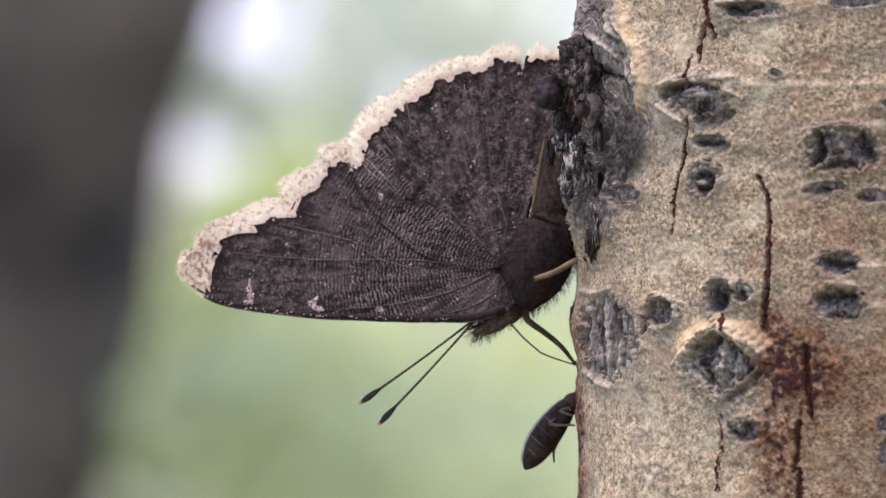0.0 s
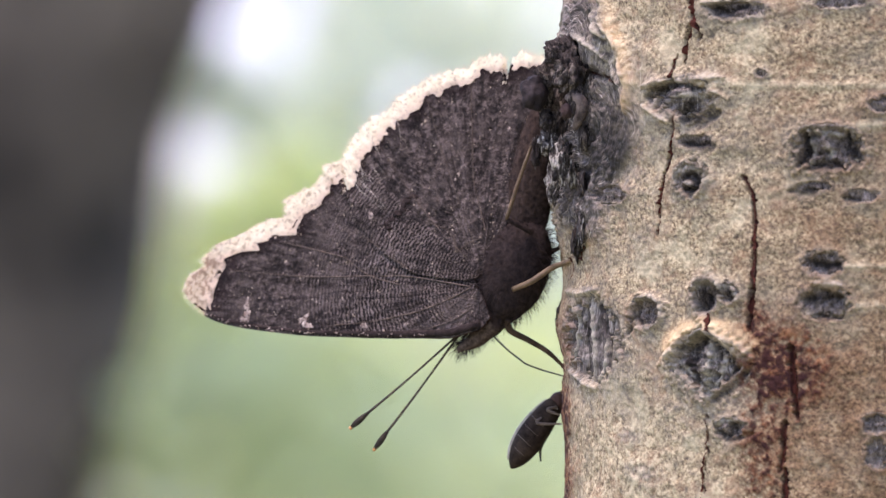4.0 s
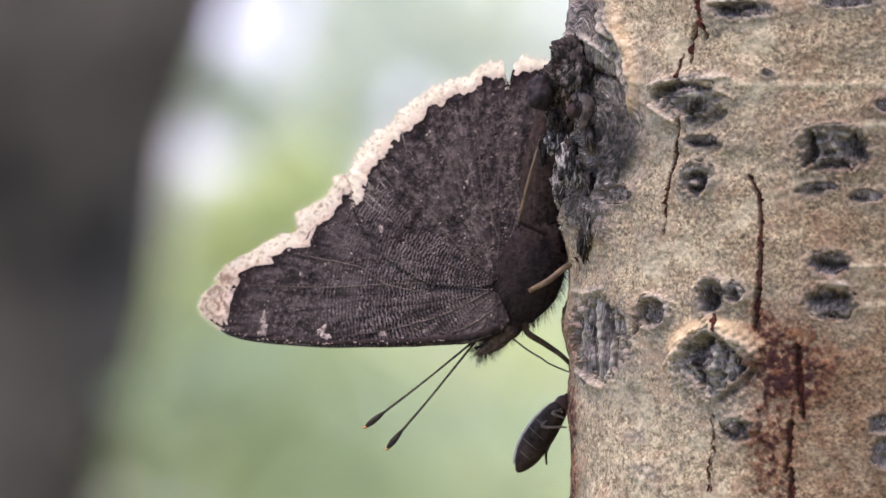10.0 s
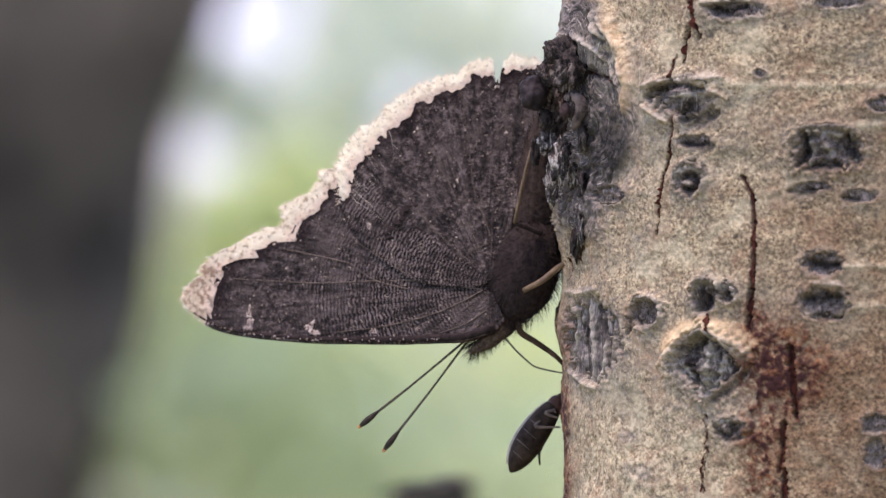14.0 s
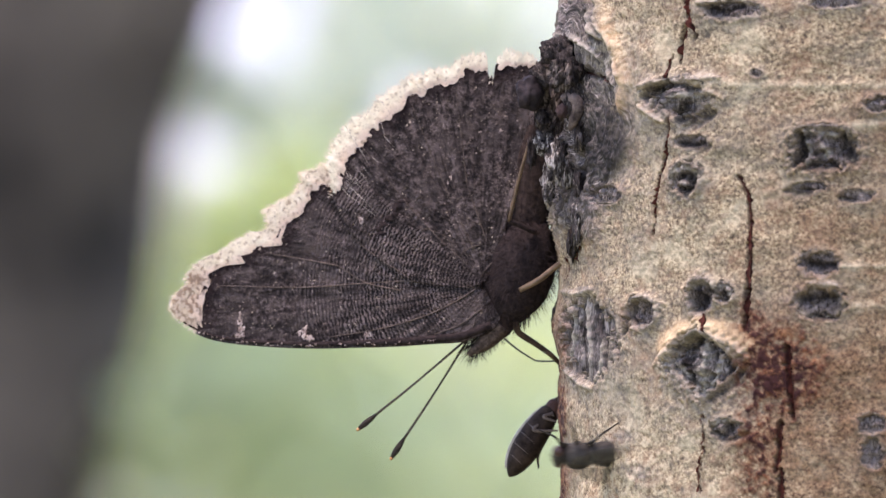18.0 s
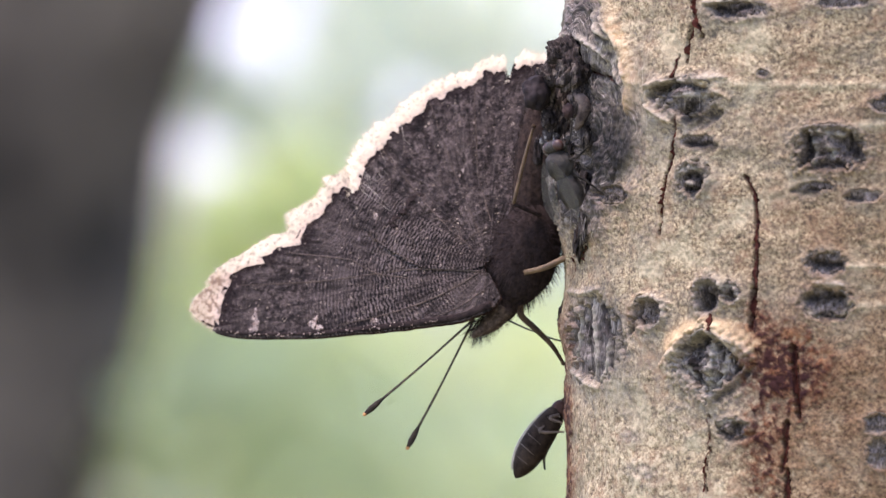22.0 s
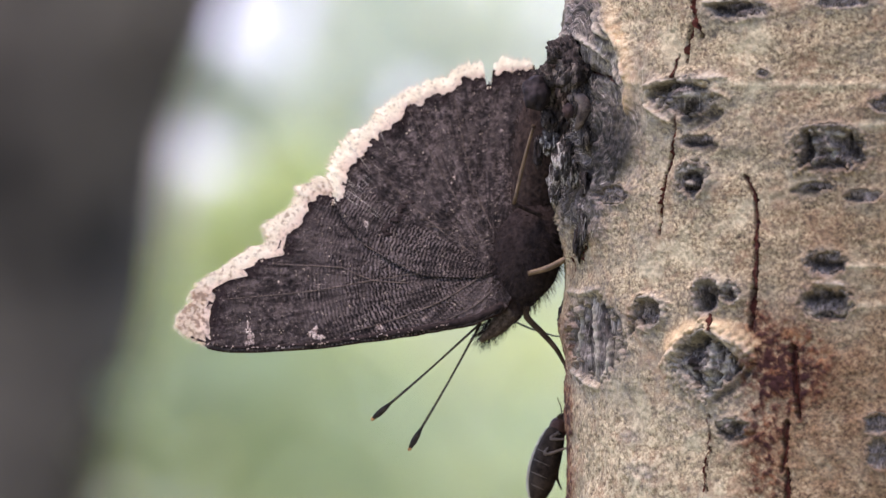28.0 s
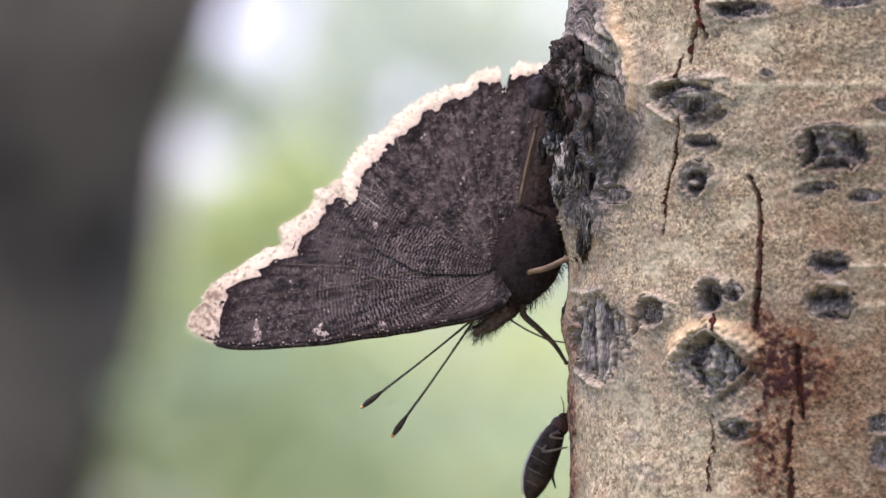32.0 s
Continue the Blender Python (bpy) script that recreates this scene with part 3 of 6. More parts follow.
def bark_fields(ang, h):
    """Relief in mm, and the masks of grey bark, rust, halo, pale rings and cracks."""
    shape = ang.shape
    off = np.zeros(shape)
    flat_a, flat_h = ang.ravel(), h.ravel()
    q = np.empty(flat_a.size)
    fine = np.empty(flat_a.size)
    for i in range(flat_a.size):
        p = Vector((flat_a[i] * ARC, flat_h[i], 0.0))
        q[i] = noise.fractal(Vector((p.x * 0.12, p.y * 0.17, 3.0)), 0.9, 2.0, 4)
        fine[i] = noise.fractal(p * 1.1, 0.7, 2.1, 4)
    q, fine = q.reshape(shape), fine.reshape(shape)
    off += 0.35 * q + 0.09 * fine
    # the branch scar on the insects' side stands proud and is grey
    rim = 0.9 * q
    collar = np.exp(-(((ang - 74) * ARC / 16.8) ** 2 + ((h - 17) / 16.0) ** 2) ** 2.2)
    upper = np.exp(-(((ang - 72) * ARC / 10.0) ** 2 + ((h - 27) / 6.0) ** 2) ** 1.5)
    lower = np.exp(-(((ang - 70) * ARC / 9.0) ** 2 + ((h - 9) / 8.0) ** 2) ** 1.5)
    dx, dz = (ang - 74) * ARC, h - 18
    way, turn = np.hypot(dx, 0.8 * dz) + 1.2 * np.sin(dz * 0.5) + 0.7 * np.sin(dx * 0.9 + 1), np.arctan2(dz, dx)
    fold = np.zeros(shape)
    for i in np.argwhere(np.maximum(collar, upper) > 0.02):
        i = tuple(i)
        fold[i] = noise.fractal(Vector((way[i] * 0.75, turn[i] * 2.2, 0.2 * dz[i])), 0.7, 2.1, 4)
    off += 0.5 * collar + 0.9 * upper + np.maximum(collar, upper) * (0.4 * fold + 0.12 * fine + 0.5 * q) + 0.4 * lower * (0.3 * fine + q)
    off += 1.3 * np.exp(-(((ang - 90) * ARC / 13.0) ** 2 + ((h - 7) / 6.5) ** 2)) * (1 + 0.6 * fine)
    off += 1.0 * np.exp(-((ang - 92) * ARC / 14.0) ** 2 - ((h + 9.5) / 3.2) ** 2)
    grey = soft((np.maximum(np.maximum(collar, upper), 0.75 * lower) + 0.3 * rim - 0.2) / 0.5)
    smear = 1.35 * np.exp(-(((ang - 62.5) * ARC / 6.2) ** 2 + ((h - 13.5) / 5.6) ** 2) ** 1.2)
    smear = np.maximum(smear, 0.9 * np.exp(-(((ang - 68) * ARC / 3.0) ** 2 + ((h - 30) / 2.6) ** 2)))
    smear = np.maximum(smear, 0.7 * np.exp(-(((ang - 70) * ARC / 5.0) ** 2 + ((h - 8) / 3.0) ** 2)))
    smear = np.clip(smear * (1 + 0.8 * fine), 0, 1)
    # the lip of bark that closes round the scar
    lip, _ = near_line(ang, h, [(64.7, 31.8), (61.8, 28.2), (58.6, 24.6), (56.7, 20.4), (57.6, 18)])
    off += 0.9 * np.exp(-(lip / 1.0) ** 2)
    halo = 0.7 * np.exp(-(lip / 1.1) ** 2) * soft((64 - ang) / 4)
    arch, _ = near_line(ang, h, [(48.3, -11.9), (44.7, -10), (40.4, -9.3), (35.9, -10.2), (32.6, -11.7)])
    halo = np.maximum(halo, np.exp(-(arch / 1.1) ** 2))
    off += 0.5 * np.exp(-(arch / 1.0) ** 2)
    rust = 1.05 * np.exp(-((((ang - 28) * ARC / 5.4) ** 2 + ((h + 15.2) / 5.6) ** 2)) ** 1.1)
    run, along = near_line(ang, h, [(31.5, -15), (31, -22), (31.5, -40)])
    rust = np.maximum(rust, 0.60 * np.exp(-(run / 3.8) ** 2) * (1 - 0.15 * along))
    seep, _ = near_line(ang, h, [(32.4, -8.3), (31.1, -13.8), (30.5, -22.8)])
    rust = np.maximum(rust, 0.5 * np.exp(-(seep / 2.6) ** 2))
    rust2, _ = near_line(ang, h, [(85, -14), (84, -40)])
    rust = np.maximum(rust, 0.62 * np.exp(-(rust2 / 7.0) ** 2))
    rust = soft(np.clip(rust * 1.1 + 1.3 * fine * rust + 0.9 * q * rust, 0, 1))
    off += 0.12 * rust * fine
    # brown of the lower right, and painted shade over the whole right side
    shade_wash = soft((36 - ang) / 16) * soft((-9 - h) / 9) * soft((ang + 6) / 22) + 1.0 * soft((42 - ang) / 30) * soft((36 - h) / 44)
    shade_wash = np.clip(shade_wash + 0.3 * q * (shade_wash > 0.05), 0, 1)
    shade_wash = np.maximum(shade_wash, 1.1 * np.exp(-((ang - 25.5) * ARC / 8.0) ** 2 - ((h + 22) / 10.0) ** 2) * (0.6 + fine + 0.5 * q)).clip(0, 1)
    shade_wash = np.maximum(shade_wash, 0.9 * soft((26 - ang) / 12) * soft((-16 - h) / 8) * (0.8 + fine)).clip(0, 1)
    # grey bark round each scar, set lower to paint the soft shade beneath it
    skin, scars = np.zeros(shape), np.zeros(shape)
    for a0, h0, w, t, *_ in SCARS + PEELING:
        r2 = ((ang - a0) * ARC / (1.55 * w)) ** 2 + ((h - h0 + 0.35 * t) / (1.6 * t)) ** 2
        skin = np.maximum(skin, np.exp(-r2 ** 1.5) * (0.75 + 0.7 * fine))
        off += 0.25 * np.exp(-r2 ** 1.5)
        r = (np.abs((ang - a0) * ARC / w) ** _[2] + np.abs((h - h0) / t) ** _[2]) ** (1 / _[2]) + 0.30 * fine + 0.22 * q
        scars = np.maximum(scars, soft((1.06 - r) / 0.40) * min(0.8, 0.25 + _[0]) * (0.6 if _[0] < 0.21 else 1))
        off += (0.35 * _[0] * np.exp(-((r - 1.05) / 0.16) ** 2) - (0.5 + 1.3 * _[0]) * soft((0.86 - r) / 0.2)) * (0.15 if _[0] < 0.21 else 1)
    skin = np.maximum(skin, 0.75 * np.exp(-((ang - 57) * ARC / 7.5) ** 2 - ((h - 14) / 12.0) ** 2) * (0.8 + 0.8 * fine))
    pale = np.zeros(shape)
    for hh, w, a0, a1 in RINGS:
        reach = soft((a1 - ang) / 8) * soft((ang - a0) / 4)
        band = np.exp(-((h - hh - 0.5 * q) / w) ** 2) * reach
        pale = np.maximum(pale, band * (0.5 + 0.8 * soft(0.5 + fine)))
        off += 0.16 * band
    pale = np.maximum(pale, 0.8 * np.exp(-(arch / 0.7) ** 2))
    pale = np.maximum(pale, 1.0 * np.exp(-((ang - 58.5) * ARC / 7.0) ** 2 - ((h - 26.5) / 8.0) ** 2) * soft(0.55 + 1.5 * fine))
    # lower left: pale yellowish bark, lightened further to paint in brighter light
    pale = np.maximum(pale, 1.4 * np.exp(-((ang - 60) * ARC / 15.0) ** 2 - ((h + 27) / 9.0) ** 2) * soft(0.6 + fine))
    crack = np.zeros(shape)
    for w0, w1, line in CRACKS:
        d, along = near_line(ang, h, line)
        w = 1.05 * (w0 + (w1 - w0) * along) * (0.8 + 0.9 * np.abs(fine))
        d = d + 0.25 * fine
        cut = soft(1.35 - d / w)
        crack = np.maximum(crack, cut)
        off += -1.1 * min(1, w0 * 2.2) * cut + 0.10 * np.exp(-((d - 1.3 * w) / (0.6 * w)) ** 2)
    relief, ridge, groove = stroke_fields(ang, h)
    off += 0.7 * relief
    return off, dict(ridge=ridge, groove=groove, shade_wash=shade_wash, smear=smear, scar=np.clip(scars, 0, 1), skin=np.clip(skin, 0, 1), grey=np.clip(grey, 0, 1), rust=np.clip(rust, 0, 1), halo=np.clip(halo, 0, 1), pale=np.clip(pale, 0, 1), crack=crack)


def aspen():
    tree = holder("aspen_tree", pose(TRUNK_X, 0, 0), "young aspen with pale speckled bark, dark scars and reddish cracks", "tree")
    # rings of vertices: fine where the insects sit, coarse above and below
    low = np.linspace(-1500, -62, 26) * 1.0
    zs = np.concatenate([low, np.arange(-60, -36, 1.5), np.arange(-36, 36, 0.16), np.arange(36, 60, 1.5), np.geomspace(62, 5200, 40)])
    angs = np.concatenate([np.arange(-22, 4, 0.6), np.arange(4, 96, 0.18), np.arange(96, 338, 6)])
    A, H = np.meshgrid(angs, zs)
    off, masks = bark_fields(A, np.clip(H, -70, 70))
    keep = soft(1.6 - np.abs(H) / 60)
    off = off * keep + (1 - keep) * 0.5 * np.sin(H * 0.05 + A * 0.1)
    taper = np.where(H > 60, 1 - 0.72 * (H - 60) / 5200, np.where(H < -60, 1 + 0.35 * (np.maximum(0, -60 - H) / 1440) ** 1.5 + 0.5 * np.exp(np.minimum(0, (-1440 - H) / 60.0)) * 0.4, 1.0))
    rad = (R * taper + off) * MM
    X, Y, Z = -rad * np.sin(np.radians(A)), -rad * np.cos(np.radians(A)), 1.5 + H * MM
    nr, nc = A.shape
    idx = np.arange(nr * nc).reshape(nr, nc)
    nxt = np.roll(idx, -1, axis=1)
    faces = np.stack([idx[:-1], idx[1:], nxt[1:], nxt[:-1]], -1).reshape(-1, 4)
    me = bpy.data.meshes.new("trunk")
    me.from_pydata(np.stack([X, Y, Z], -1).reshape(-1, 3).tolist(), [], faces.tolist())
    for name, value in masks.items():
        at = me.attributes.new(name, "FLOAT", "POINT")
        at.data.foreach_set("value", (value * keep).ravel().astype(np.float32))
    # rounds of growth about the dead branch: distance from it and way round it
    dx, dz = (A - 74) * ARC, H - 18
    far = np.hypot(dx, 0.8 * dz) + 1.2 * np.sin(dz * 0.5) + 0.7 * np.sin(dx * 0.9 + 1)
    at = me.attributes.new("flow", "FLOAT_VECTOR", "POINT")
    at.data.foreach_set("vector", np.stack([far * 4.2, np.arctan2(dz, dx) * 16, 0 * far], -1).ravel().astype(np.float32))
    me.materials.append(BARK)
    me.polygons.foreach_set("use_smooth", [True] * len(me.polygons))
    trunk = new("trunk", me)
    trunk.parent = tree
    return tree


def cracks(tree):
    """Open cracks: dark ragged floors that lie in the splits of the bark."""
    m = plain("crack_wood", (0.012, 0.0045, 0.004), (0.11, 0.030, 0.020), 700, 0.85, 0.1, 0.0002)
    for k, (w0, w1, line) in enumerate(CRACKS):
        run = curve([(a * ARC, h) for a, h in line], max(12, int(2.2 * abs(line[0][1] - line[-1][1]) / 0.35)))
        n = len(run)
        wob = [0.26 * noise.fractal(Vector((p[1] * 0.55, k * 7.0, 1.0)), 0.8, 2.1, 3) for p in run]
        wide = [0.68 * (w0 + (w1 - w0) * i / n) * (0.8 + 0.6 * abs(noise.fractal(Vector((p[1] * 0.6, k * 5.0, 4.0)), 0.8, 2.0, 3))) * min(1, 3.5 * i / n + 0.15, 3.5 * (n - 1 - i) / n + 0.15)
                for i, p in enumerate(run)]
        cols = 5
        A = np.array([[(p[0] + wob[i] + wide[i] * (2 * c / (cols - 1) - 1)) / ARC for c in range(cols)] for i, p in enumerate(run)])
        H = np.array([[p[1]] * cols for p in run])
        off, _ = bark_fields(A, H)
        bm = bmesh.new()
        rows = [[bm.verts.new(bark_point(A[i][c], H[i][c], off[i][c] + 0.42)) for c in range(cols)] for i in range(n)]
        for r0, r1 in zip(rows, rows[1:]):
            for c in range(cols - 1):
                bm.faces.new((r0[c], r0[c + 1], r1[c + 1], r1[c]))
        part("crack", bm, m, tree, "dark red-brown crack in the bark")


def scar(tree, angle, height, arc, tall, relief, seed, name="bark_scar", corner=2.0, mat=None, ridge=0.0, ragged=0.2, label=""):
    """A sunken patch of old fibrous bark with a raised rim; arc and tall are half sizes in mm, corner 1 is a diamond, 2 an oval."""
    n = int(min(120, max(30, 12.0 * max(arc, tall))))
    bm = bmesh.new()
    core, high, low = (bm.verts.layers.float.new(k) for k in ("core", "ridge", "groove"))
    grid = {}
    o = seed * 11.3
    steps = (2 * np.arange(n + 1) / n - 1) * 1.35
    U, V = np.meshgrid(steps, steps, indexing="ij")
    cut = stroke_fields(angle - U * arc / ARC, height + V * tall)
    for i in range(n + 1):
        for j in range(n + 1):
            u, v = steps[i], steps[j]
            th = math.atan2(v, u)
            edge = 1 + ragged * noise.fractal(Vector((math.cos(th) * 1.5 + o, math.sin(th) * 1.5, o)), 0.8, 2.0, 4)
            r = (abs(u) ** corner + abs(v) ** corner) ** (1 / corner) / edge
            if r >= 1.3:
                continue
            x, z = u * arc, v * tall
            fib = noise.fractal(Vector((x * (2.6 if arc > 8 else 1.7) + 0.5 * math.sin(1.1 * z) * (arc > 8) + o, z * (0.14 if arc > 8 else 0.6), o)), 0.6, 2.1, 5)
            big = noise.fractal(Vector((x * 0.42 + o, z * 0.5, o + 3)), 0.8, 2.0, 4)
            top = 0.6 + 0.4 * v / max(r, 0.2)
            out = 0.10 + 0.8 * cut[0][i, j] + relief * (0.55 * top * math.exp(-((r - 0.95) / 0.14) ** 2) - 0.75 * max(0.0, 1 - r ** 2.5)
                                   + 1.15 * max(0.0, 1 - (r / 0.74) ** 2) * max(0.0, 0.55 + (0.7 if arc > 8 else 1.5) * big) + ridge * math.exp(-((x + 0.15 * big) / 0.4) ** 2) * max(0.0, 1 - r))
            out += (0.25 if arc > 8 else 0.55) * min(1.0, relief) * fib * min(1.0, max(0.0, 1.35 - r) * 1.4)
            if r > 1.0:
                out -= (r - 1.0) * 5.0
            grid[i, j] = bm.verts.new(bark_point(angle - x / ARC, height + z, out))
            grid[i, j][core] = max(0.0, min(1.0, 1.25 * (1.05 - r)))
            grid[i, j][high], grid[i, j][low] = cut[1][i, j], cut[2][i, j]
    for i in range(n):
        for j in range(n):
            q = [grid.get(k) for k in ((i, j), (i + 1, j), (i + 1, j + 1), (i, j + 1))]
            if all(q):
                bm.faces.new(q)
    return part(name, bm, mat or SCAR, tree, label)


def shards(size, at, rough, seed):
    """A knob of broken wood: one core with splinters and crumbs, in one mesh; half sizes in mm."""
    rnd = random.Random(seed)
    bm = bmesh.new()
    bits = [((0, 0, 0), 0.95, 1.0, 5)] + [((rnd.uniform(-0.6, 0.6), rnd.uniform(-0.8, -0.2), rnd.uniform(-0.6, 0.6)), rnd.uniform(0.2, 0.36), rnd.uniform(1.0, 2.2), 3) for _ in range(5)]
    for (px, py, pz), share, long, detail in bits:
        made = bmesh.ops.create_icosphere(bm, subdivisions=detail, radius=1.0)["verts"]
        turn = Matrix.Rotation(rnd.uniform(-0.7, 0.7), 3, "Y") @ Matrix.Rotation(rnd.uniform(-0.5, 0.5), 3, "X")
        off = Vector((rnd.uniform(0, 90), rnd.uniform(0, 90), rnd.uniform(0, 90)))
        for v in made:
            ridge = noise.fractal(v.co * Vector((4.5, 4.5, 1.2)) + off, 0.7, 2.1, 5)
            k = 1 + 1.1 * rough * noise.fractal(v.co * 1.5 + off, 0.8, 2.2, 4) + 0.22 * ridge
            c = turn @ Vector((v.co.x, v.co.y, v.co.z * long)) * k * share
            v.co = Vector(((c.x + px) * size[0] + at[0], (c.y + py) * size[1] + at[1], (c.z + pz) * size[2] + at[2])) * MM
    return bm


def branch_stub(tree):
    """The dead stub of a branch, with broken knobs, on the scar."""
    for k, (x, y, z, sx, sy, sz, rough, mat) in enumerate((
            (-53.9, 19.6, -13, 1.75, 1.8, 2.25, 0.22, DARK_KNOB), (-51.8, 21.8, -13, 1.9, 1.6, 1.6, 0.3, DEAD), (-50.3, 24.6, -16, 2.2, 2.0, 2.1, 0.4, DEAD),
            (-49.4, 22.0, -17.5, 2.1, 2.2, 2.4, 0.38, DEAD), (-52.6, 19.2, -11, 1.3, 1.5, 1.5, 0.35, DEAD), (-52.1, 13.4, -12, 1.2, 1.0, 1.4, 0.5, FIBRES),
            (-53.6, 12.3, -10, 0.6, 0.9, 2.0, 0.4, DEAD), (-50.7, 10.8, -15, 1.0, 1.0, 2.3, 0.5, FIBRES), (-51.6, 8.0, -13, 0.8, 1.0, 2.3, 0.5, FIBRES),
            (-50.2, 17.0, -8, 2.0, 1.6, 4.5, 0.3, DEAD), (-48.6, 18.6, -18, 0.9, 1.2, 2.2, 0.45, DEAD), (-52.3, 16.2, -12, 1.0, 1.3, 1.4, 0.4, DEAD))):
        bm = shards((sx, sy, sz), (x, z, 1500 + y), rough, k + 3) if k else lump((sx, sy, sz), rough, 1.6, 21, 4, at=(x, z, 1500 + y))
        part("knob" if k != 3 else "branch_stub", bm, mat, tree, "blackened dead branch stub" if k == 3 else "")
    wood = plain("pinkish_wood", (0.016, 0.011, 0.010), (0.165, 0.122, 0.104), 560, 0.85, 0.05, 0.0004)
    bm = limb([(-49.9, -18.2, 1518.9), (-48.9, -18.9, 1519.0), (-48.0, -19.1, 1518.2), (-48.2, -18.8, 1516.6), (-48.9, -18.0, 1515.0)], [0.4, 0.7, 0.85, 0.7, 0.35], 40, 20)
    for v in bm.verts:
        v.co += v.normal * 0.0007 * noise.fractal(v.co * 900, 0.7, 2.1, 4) + Vector((0, 0.3 * MM, 0))
    part("bare_wood", bm, wood, tree, "bare pinkish wood inside the stub")
    part("rotten_wood", lump((0.7, 0.6, 0.9), 0.5, 2.5, 31, 3, at=(-49.9, -18.6, 1517.2)), plain("red_rotten_wood", (0.012, 0.006, 0.0055), (0.05, 0.024, 0.02), 900, 0.8), tree, "dark red rotten wood in the hollow")
    bm = lump((0.6, 1.6, 1.9), 0.5, 2.2, seed=77, detail=3)
    for v in bm.verts:
        v.co += bark_point(89, -9, 0.5)
    part("bark_flake", bm, DEAD, tree)
    # flakes of bark that stand off the edge below the stub
    rnd = random.Random(5)
    for k in range(9):
        z0 = 14.5 - 1.7 * k
        bm = lump((rnd.uniform(0.5, 0.8), rnd.uniform(1.5, 2.5), rnd.uniform(1.4, 2.6)), 0.6, 2.4, seed=40 + k, detail=3)
        a = 84 - rnd.uniform(0, 14)
        for v in bm.verts:
            v.co += bark_point(a, z0, 0.5)
        part("bark_flake", bm, FIBRES if k % 4 else DEAD, tree)


# ---- the butterfly: a mourning cloak, head down, wings closed; lengths in mm from the middle of its chest
def radial(outline, n):
    """Reach from the root at n angles from the first to the last outline point."""
    pts = curve(outline, 400)
    ang = np.unwrap(np.arctan2(pts[:, 1], pts[:, 0]))
    if ang[-1] < ang[0]:
        ang = -ang
        flip = -1
    else:
        flip = 1
    ang = np.maximum.accumulate(ang)
    at = np.linspace(ang[0], ang[-1], n)
    reach = np.interp(at, ang, np.hypot(pts[:, 0], pts[:, 1]))
    return at * flip, reach


def wing_mesh(name, ang, inner, y, parent, seed, mats, pale):
    """A thin plate from the root to the given reach, with low folds; two skins and an edge."""
    bm = bmesh.new()
    layer = bm.verts.layers.float_vector.new("polar")
    rim = bm.verts.layers.float.new("rim")
    m = 46
    skins = []
    for side in (-1, 1):
        rows = []
        for i, (a, rr) in enumerate(zip(ang, inner)):
            row = []
            for j in range(m + 1):
                r = rr * (j / m) ** 0.9 + 0.3
                x, z = r * math.cos(a), r * math.sin(a)
                fold = 0.07 * math.sin(a * 46 + seed) * min(1, r / 12) + 0.14 * noise.fractal(Vector((x * 0.16, z * 0.16, seed)), 0.9, 2, 3)
                v = bm.verts.new(Vector((x, y + fold + side * 0.05, z)) * MM)
                v[layer] = Vector((r, a * 24.0, seed))
                v[rim] = j / m if pale[i] else 0.0
                row.append(v)
            rows.append(row)
        for i in range(len(rows) - 1):
            for j in range(m):
                q = (rows[i][j], rows[i + 1][j], rows[i + 1][j + 1], rows[i][j + 1])
                f = bm.faces.new(q if side < 0 else q[::-1])
                f.material_index = 0 if side < 0 else 1
        skins.append(rows)
    f, b = skins
    for i in range(len(f) - 1):
        bm.faces.new((f[i][m], f[i + 1][m], b[i + 1][m], b[i][m]))
    for e in (0, -1):
        for j in range(m):
            bm.faces.new((f[e][j], f[e][j + 1], b[e][j + 1], b[e][j]))
    bmesh.ops.recalc_face_normals(bm, faces=bm.faces)
    for face in bm.faces:
        face.material_index = 0 if face.normal.y < 0.5 else 1
    return part(name, bm, mats, parent)


def margin_mesh(ang, inner, outer, y, parent, seed, tatter, tip):
    bm = bmesh.new()
    edge = bm.verts.layers.float.new("edge")
    tat = bm.verts.layers.float.new("tatter")
    m = 7
    for side in (-1, 1):
        prev = None
        for a, r0, r1 in zip(ang, inner, outer):
            row = []
            for j in range(m + 1):
                r = r0 - 0.35 + (r1 - r0 + 0.35) * j / m
                lift = -0.05 + 0.12 * noise.noise(Vector((a * 30, r * 0.8, seed)))
                row.append(bm.verts.new(Vector((r * math.cos(a), y + side * 0.08 + lift, r * math.sin(a))) * MM))
                row[-1][edge] = j / m
                worn = tatter + (tip * 0.75 * soft((-33 - r * math.cos(a)) / 6))
                row[-1][tat] = worn * (0.7 + 0.8 * noise.noise(Vector((a * 12, 3.0, seed))))
            if prev:
                for j in range(m):
                    q = (prev[j], row[j], row[j + 1], prev[j + 1])
                    bm.faces.new(q if side < 0 else q[::-1])
            prev = row
    return part("wing_margin", bm, MARGIN, parent, "ragged cream wing margin")


def fringe(ang, outer, y, parent, seed, count):
    rnd = random.Random(seed)
    roots = []
    for _ in range(count):
        i = rnd.randrange(len(ang) - 1)
        a, r = ang[i], outer[i]
        d = Vector((math.cos(a + rnd.uniform(-0.5, 0.5)), rnd.uniform(-0.3, 0.3), math.sin(a + rnd.uniform(-0.2, 0.9))))
        roots.append((Vector((r * math.cos(a), y, r * math.sin(a))) * MM, d))
    return part("fringe", hairs(roots, 0.7 * MM, 0.045 * MM, 0.0, seed), MARGIN, parent)


